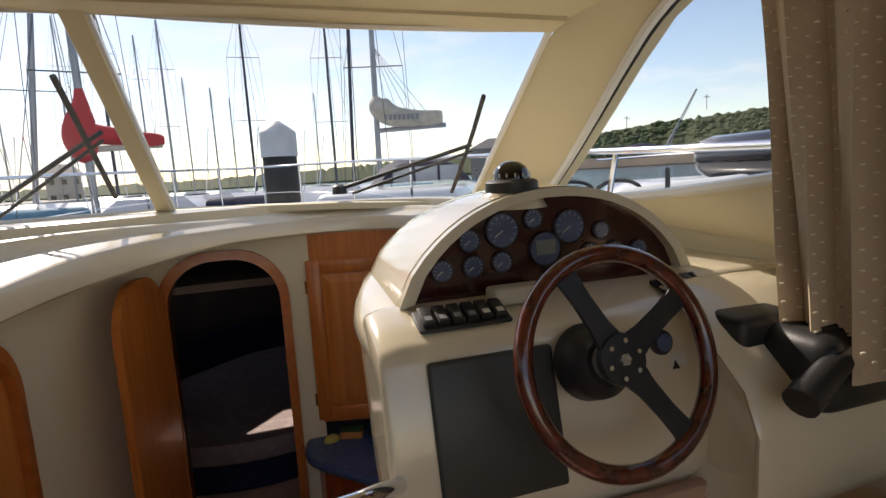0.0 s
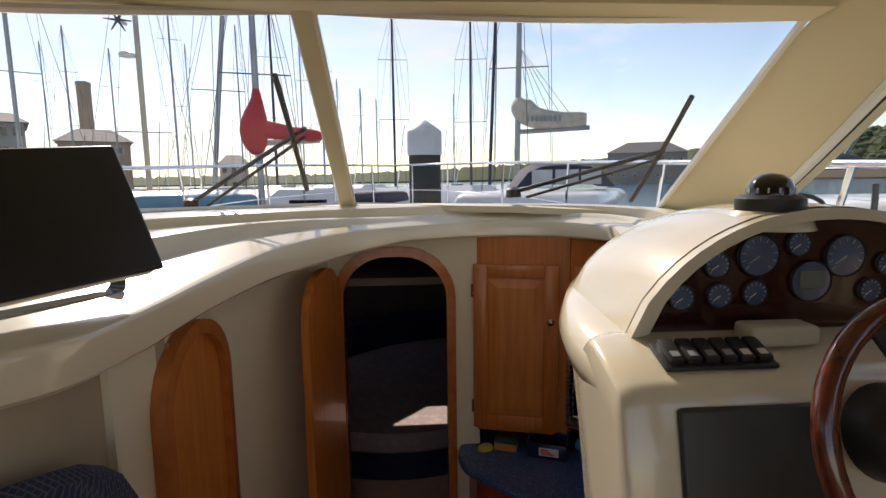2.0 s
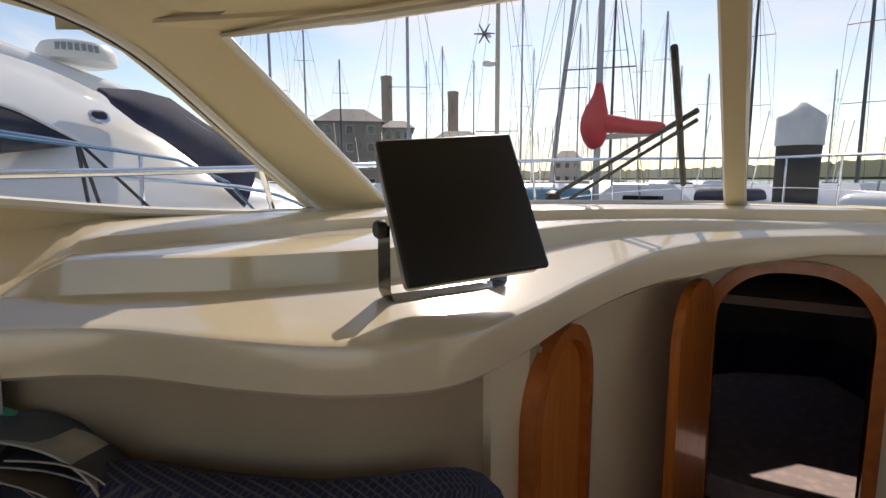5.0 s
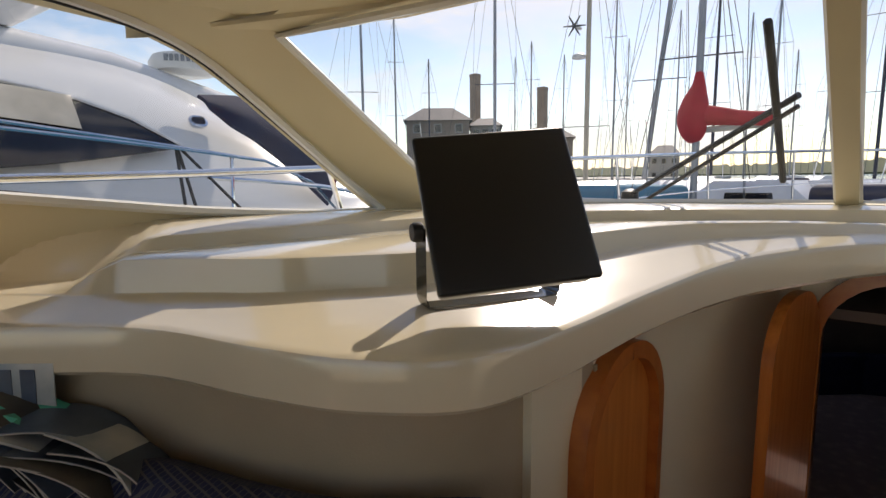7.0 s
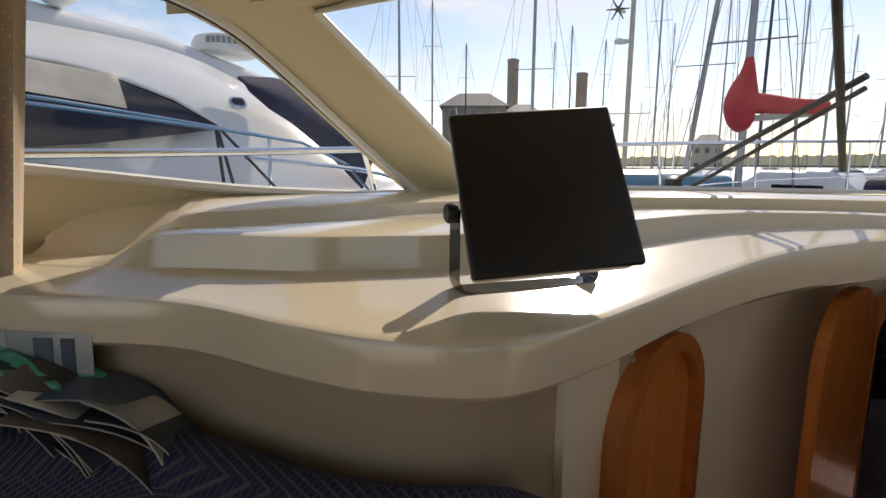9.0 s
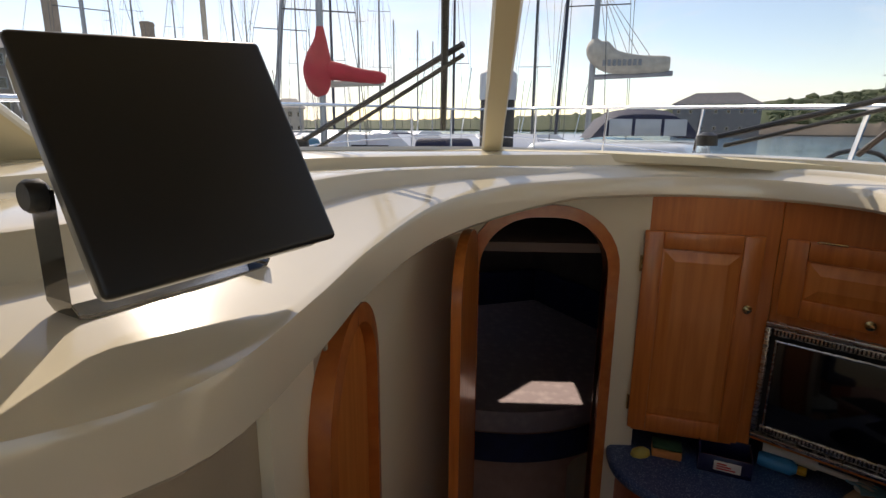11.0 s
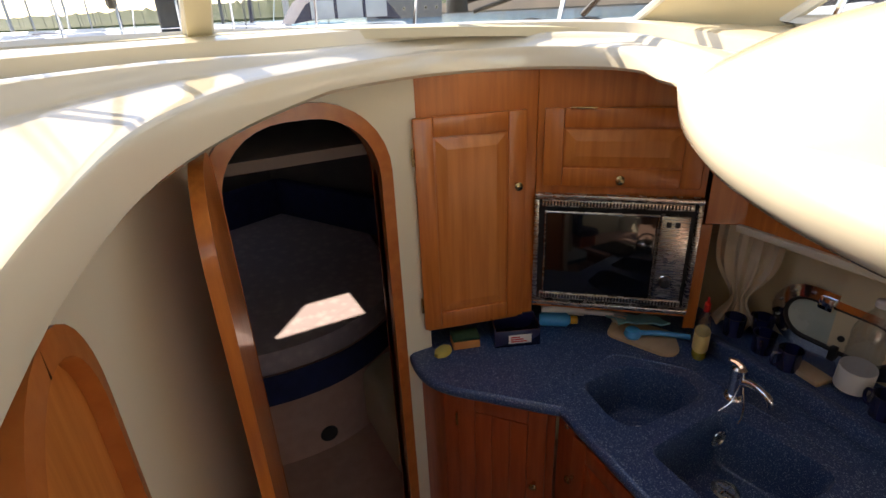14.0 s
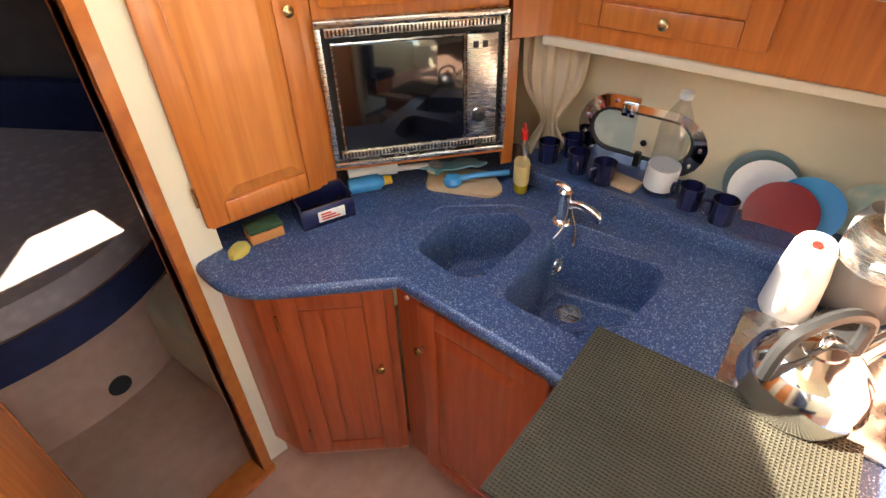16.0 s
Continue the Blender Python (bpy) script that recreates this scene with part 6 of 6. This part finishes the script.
def launch(b, D, L, yaw, label, mt=HULL):
    t = thing("motor_boat", label, "motorboat", "small motor boats")
    c = at(b, D)
    m = Matrix.Translation((c.x, c.y, SEA)) @ Matrix.Rotation(radians(yaw), 4, "Z") @ Matrix.Diagonal((1, 1, 1.3, 1))
    st = ((-.5, .8, .75), (-.2, .95, .8), (.1, .95, .9), (.35, .6, 1.02), (.5, .05, 1.12))
    w_ = L * .17
    part("hull", grid([[m @ V(x, s * L, z) for x, z in ((-w_ * w * .6, -.2), (-w_ * w, h), (0, h + .05), (w_ * w, h), (w_ * w * .6, -.2))] for s, w, h in st]), mt, t)
    sect = ((-.30, .78, 1.35), (-.18, .80, 1.72), (.02, .76, 1.70), (.17, .66, 1.18), (.30, .5, 1.05))
    part("cabin", grid([[m @ V(-w_ * k, q * L, .75), m @ V(-w_ * k, q * L, h - .22), m @ V(-w_ * k * .82, q * L, h), m @ V(w_ * k * .82, q * L, h), m @ V(w_ * k, q * L, h - .22), m @ V(w_ * k, q * L, .75)] for q, k, h in sect], False, True), mt, t, "white cabin")
    for s in (-1, 1):
        part("side_window", grid([[m @ V(s * w_ * .80, -.16 * L, 1.2), m @ V(s * w_ * .77, .04 * L, 1.2)], [m @ V(s * w_ * .80, -.15 * L, 1.5), m @ V(s * w_ * .77, .01 * L, 1.48)]]), TINT, t, "dark cabin window")
    part("windscreen", grid([[m @ V(-w_ * .5, .155 * L, 1.26), m @ V(w_ * .5, .155 * L, 1.26)], [m @ V(-w_ * .52, .045 * L, 1.66), m @ V(w_ * .52, .045 * L, 1.66)]]), TINT, t, "dark raked windscreen")
    ends = [(-w_ * .72, .05), (-w_ * .62, .30), (0, .47), (w_ * .62, .30), (w_ * .72, .05)]
    part("rail", tube(spline([m @ V(x, q * L, 1.5) for x, q in ends], 4), .014, 5), CHROME, t)
    for x, q in ends:
        part("stanchion", tube([m @ V(x, q * L, .95), m @ V(x, q * L, 1.5)], .012, 5), CHROME, t)
    part("aerial", tube([m @ V(0, -.2 * L, 1.6), m @ V(.1, -.24 * L, 3.0)], .012, 4), CHROME, t)
    if int(b) % 3 == 0:
        part("canopy", box((-w_ * .7, -.46 * L, .8), (w_ * .7, -.28 * L, 1.65), .15, m, None, 3), HOOD if int(b) % 2 else CANV, t, "canvas cockpit cover")
    else:
        part("outboard", box((-.18, -.56 * L, .1), (.18, -.5 * L, 1.0), .06, m, None, 3), PILEB, t)
    return t


random.seed(11)
for k in range(46):
    b = -47 + k * 1.9 + random.uniform(-.8, .8)
    if b > 7.5:
        continue
    launch(b, random.choice((random.uniform(15, 21), random.uniform(26, 50))), random.uniform(5.5, 9), random.uniform(-60, 60), "white moored motor boat in the marina")
pon = single("pontoon", box((-25, 22.5, SEA), (14, 24.0, -.45), .05), RENDERW, "grey floating pontoon walkway", "pontoon", kind="structure", smooth=False)

# neighbouring motor yacht alongside
GREYHULL = mat("pale_gelcoat", (.70, .71, .71), .2, 0, (.65, .66, .66), .8, 0, 60, .5)
ny = thing("neighbour_yacht", "large white motor yacht moored alongside with dark windows", "motor yacht")
X0 = -4.3
top = spline([(X0 - .5, -6, 2.55), (X0 - .5, -1, 2.42), (X0 - .5, 1.2, 2.36), (X0 - .5, 2.3, 2.30), (X0 - .45, 3.0, 2.08), (X0 - .4, 3.7, 1.72), (X0 - .3, 4.6, 1.2), (X0 - .2, 5.4, .75)], 4)
rows = []
for p in top:
    dz = p.z
    rows.append([V(X0 + .75, p.y, SEA - .1), V(X0 + .95, p.y, .35), V(X0 + 1.0, p.y, min(.92, dz - .05)), V(X0 + .55, p.y, min(1.02, dz - .02)), V(X0 + .42, p.y, min(1.2, dz)), V(X0 + .12, p.y, (min(1.2, dz) + dz) / 2 + .06), V(X0 - .35, p.y, dz), V(X0 - 1.2, p.y, dz + .10), V(X0 - 3.2, p.y, dz + .05), V(X0 - 3.6, p.y, SEA)])
part("hull_and_deckhouse", grid(rows), GREYHULL, ny, "white glossy moulded deckhouse", angle=60)
sec = lambda y, k: V(X0 + .42, y, 1.2).lerp(V(X0 - .33, y, 2.28), k) + V(.085 * math.sin(k * 3.1) + .05, 0, .05 * math.sin(k * 3.1))
wb_ = ((-3, .02), (-1.5, .06), (0, .13), (1.38, .23), (1.63, .25), (1.89, .28), (2.18, .32), (2.47, .36))
wt_ = ((-3, .86), (-1.5, .86), (0, .82), (1.49, .73), (1.67, .70), (1.88, .65), (2.17, .54), (2.46, .375))
rise = lambda k: V(.012, 0, .008) * k
win_rows = [[sec(y0 + (y1 - y0) * f, k0 + (k1 - k0) * f) + rise(1) for f in (0, .2, .4, .6, .8, 1)] for (y0, k0), (y1, k1) in zip(wb_, wt_)]
part("side_window", slab(win_rows, V(.012, 0, .008)), TINT, ny, "long dark wedge shaped window")
part("window_trim", tube([r[-1] + rise(1.5) for r in win_rows], .014, 6), HULL, ny)
part("window_blind", slab([[sec(y, k) + rise(3.2) for k in (k0, k0 + .12, k0 + .22)] for y, k0 in ((-.5, .56), (.6, .54), (1.3, .50), (1.84, .44))], V(.004, 0, .003)), SAIL, ny, "pale blind behind the window")
part("arch_fairing", tube([V(X0 - .9, y, z) for y, z in ((-5, 2.62), (-1, 2.5), (1, 2.42), (2.4, 2.34), (3.5, 2.2))], .3, 10, radii=[.30, .28, .24, .18, .06]), HULL, ny, "white flybridge fairing")
part("radar_pod", lathe([(.05, -.2), (.30, -.02), (.3, .03), (.1, .08)], 20, pose(X0 - .8, 1.7, 2.78)), HULL, ny)
cn_t = ((2.75, .76), (3.08, .79), (3.31, .75), (3.5, .56), (3.72, .43), (3.9, .30))
cn_b = ((2.80, .66), (2.92, .52), (3.08, .42), (3.25, .28), (3.43, .12), (3.61, -.05))
cn_rows = [[sec(y0 + (y1 - y0) * f, k0 + (k1 - k0) * f) + V(.02 + .03 * math.sin(f * math.pi), 0, .02) for f in (0, .25, .5, .75, 1)] for (y0, k0), (y1, k1) in zip(cn_t, cn_b)]
part("cockpit_canopy", slab(cn_rows, V(.03, 0, .02)), HOOD, ny, "dark cockpit canopy")
cl_ = [[a_.lerp(b_, f) + V(.062, 0, .04) for f in (.12, .4, .7)] for a_, b_ in ((sec(3.19, .62), sec(3.17, .44)), (sec(3.36, .62), sec(3.34, .34)), (sec(3.50, .53), sec(3.48, .26)), (sec(3.74, .36), sec(3.58, .14)))]
part("clear_panel", slab(cl_, V(.008, 0, 0)), mat("canopy_clear", (.30, .36, .46), .15, 0, (.55, .58, .63), 6, .3, 8), ny, "creased clear plastic canopy window")
mp3 = facing(sec(2.67, .56), (0, 1, 0), (-.57, 0, .82))
part("port_light", grid([[mp3 @ V(x, y, z) for x, z in q] for q, y in ((oval(.075, .055), -.0), (oval(.075, .055), -.025), (oval(.055, .037), -.03), (oval(.055, .037), -.01))], True, True), CHROME, ny, "small chrome port light")
part("port_glass", grid([[mp3 @ V(x, y, z) for x, z in oval(.054, .036)] for y in (-.022, -.012)], True, True), TINT, ny)
for dz in (0, .035):
    part("grab_rail", tube([V(X0 + .80, -4, 2.1 + dz), V(X0 + .80, 1.33, 1.69 + dz), V(X0 + .80, 2.23, 1.61 + dz * .3), V(X0 + .80, 2.85, 1.54), V(X0 + .80, 3.25, 1.38), V(X0 + .78, 3.5, 1.15)], .012, 6), CHROME, ny)
part("bow_hoop", tube(spline([V(X0 + .8, 2.4, 1.42), V(X0 + .8, 3.6, 1.3), V(X0 + .75, 4.3, 1.0), V(X0 + .7, 4.5, .5)], 5), .018, 8), CHROME, ny)
for a, b in (((2.22, 1.61), (2.20, 1.0)), ((2.23, 1.61), (2.30, 1.0)), ((2.25, 1.61), (2.75, 1.0))):
    part("mooring_line", tube([V(X0 + .78, *a), V(X0 + .95, *b)], .011, 6), BLACK, ny)
dome = part("radome", lathe([(.22, 0), (.30, .02), (.31, .10), (.27, .17), (.10, .22), (.01, .225)], 24, pose(X0 - 1.0, 3.1, 2.42)), WPLAST, ny, "white radar dome")
for k in range(7):
    part("logo_bar", box((-.012, -.016, -.03), (.004, .016, .03), 0, pose(X0 - 1.0, 3.1, 2.53, 0, 0, -52 + 9 * k) @ Matrix.Translation((.31, 0, 0))), INK, dome)
for q in (-2, -.5, 1.0, 2.6):
    part("stanchion", tube([V(X0 + .78, q, 1.62 - .02 * q), V(X0 + .92, q - .1, .9)], .013, 6), CHROME, ny)
for k, (y, z) in enumerate(((.6, 3.3), (.9, 3.5), (1.35, 3.4), (1.75, 3.3))):
    part("aerial", tube([V(X0 - 1.4, y, 2.5), V(X0 - 1.5, y + (.12 if k % 2 else -.08), z)], .02, 6), DARKSPAR, ny)

# tenders at starboard
rib = thing("inflatable_tender", "white inflatable tender with round tubes on its cradle", "dinghy", "tenders")
c = at(45.5, 5.2, 1.02)
for k, (o, l) in enumerate(((V(0, 0, 0), .62), (V(.55, -.42, .02), .62))):
    d = V(.62, -.35, .06).normalized()
    n = spline([c + o - d * l, c + o - d * l * .8, c + o, c + o + d * l * .8, c + o + d * l], 3)
    part("tube", tube(n, .2, 14, radii=[.04, .13, .18, .2, .2, .205, .205, .205, .2, .2, .17, .12, .04]), WPLAST, rib, "white inflated tube")
part("line", tube(spline([c + V(-.25, -.1, .32), c + V(-.3, -.15, .1), c + V(-.5, -.25, -.2)], 5), .022, 6), BLACK, rib, "dark mooring rope")
part("bow_cover", lathe([(.17, 0), (.15, .05), (.08, .08), (.01, .09)], 16, Matrix.Translation(at(41.5, 5.6, 1.50)) @ Matrix.Diagonal((1.3, .6, 1, 1))), HOOD, rib)
part("keel_platform", box(c + V(-.9, -.7, -2.0), c + V(.9, .5, -.22), .1), HULL, rib, "white hull below the tubes")
for b, D in ((31.5, 9.0), (36.0, 8.5)):
    rb = thing("small_rib", "small dark rigid inflatable boat with a tubular frame", "dinghy", "tenders")
    c = at(b, D, .55)
    part("hull", box(c + V(-.7, -1.2, -1.6), c + V(.7, 1.2, -.15), .2, None, None, 3), PANELG, rb)
    part("console", box(c + V(-.3, -.3, -.2), c + V(.3, .3, .35), .08), BLACK, rb)
    part("roll_bar", tube(spline([c + V(-.45, -.5, -.2), c + V(-.42, -.5, .45), c + V(.0, -.5, .62), c + V(.42, -.5, .45), c + V(.45, -.5, -.2)], 4), .03, 8), BLACK, rb, "black roll bar")
    part("seat", box(c + V(-.35, .4, -.2), c + V(.35, .75, .15), .06), BLACK, rb)
yb = thing("starboard_yacht", "white moored boat with a dark cover beyond the tenders", "motorboat")
c = at(52, 9, SEA)
part("hull", box(c + V(-1.2, -3, 0), c + V(3, 3, 2.1), .4, None, None, 4), HULL, yb)
part("windscreen", box(c + V(-.6, -1.5, 2.1), c + V(1.5, 1.2, 2.75), .3, None, None, 3), TINT, yb)
part("rail", tube([c + V(-1.3, -3, 2.5), c + V(-1.3, 0, 2.5), c + V(-1.0, 3, 2.5)], .02, 6), CHROME, yb)
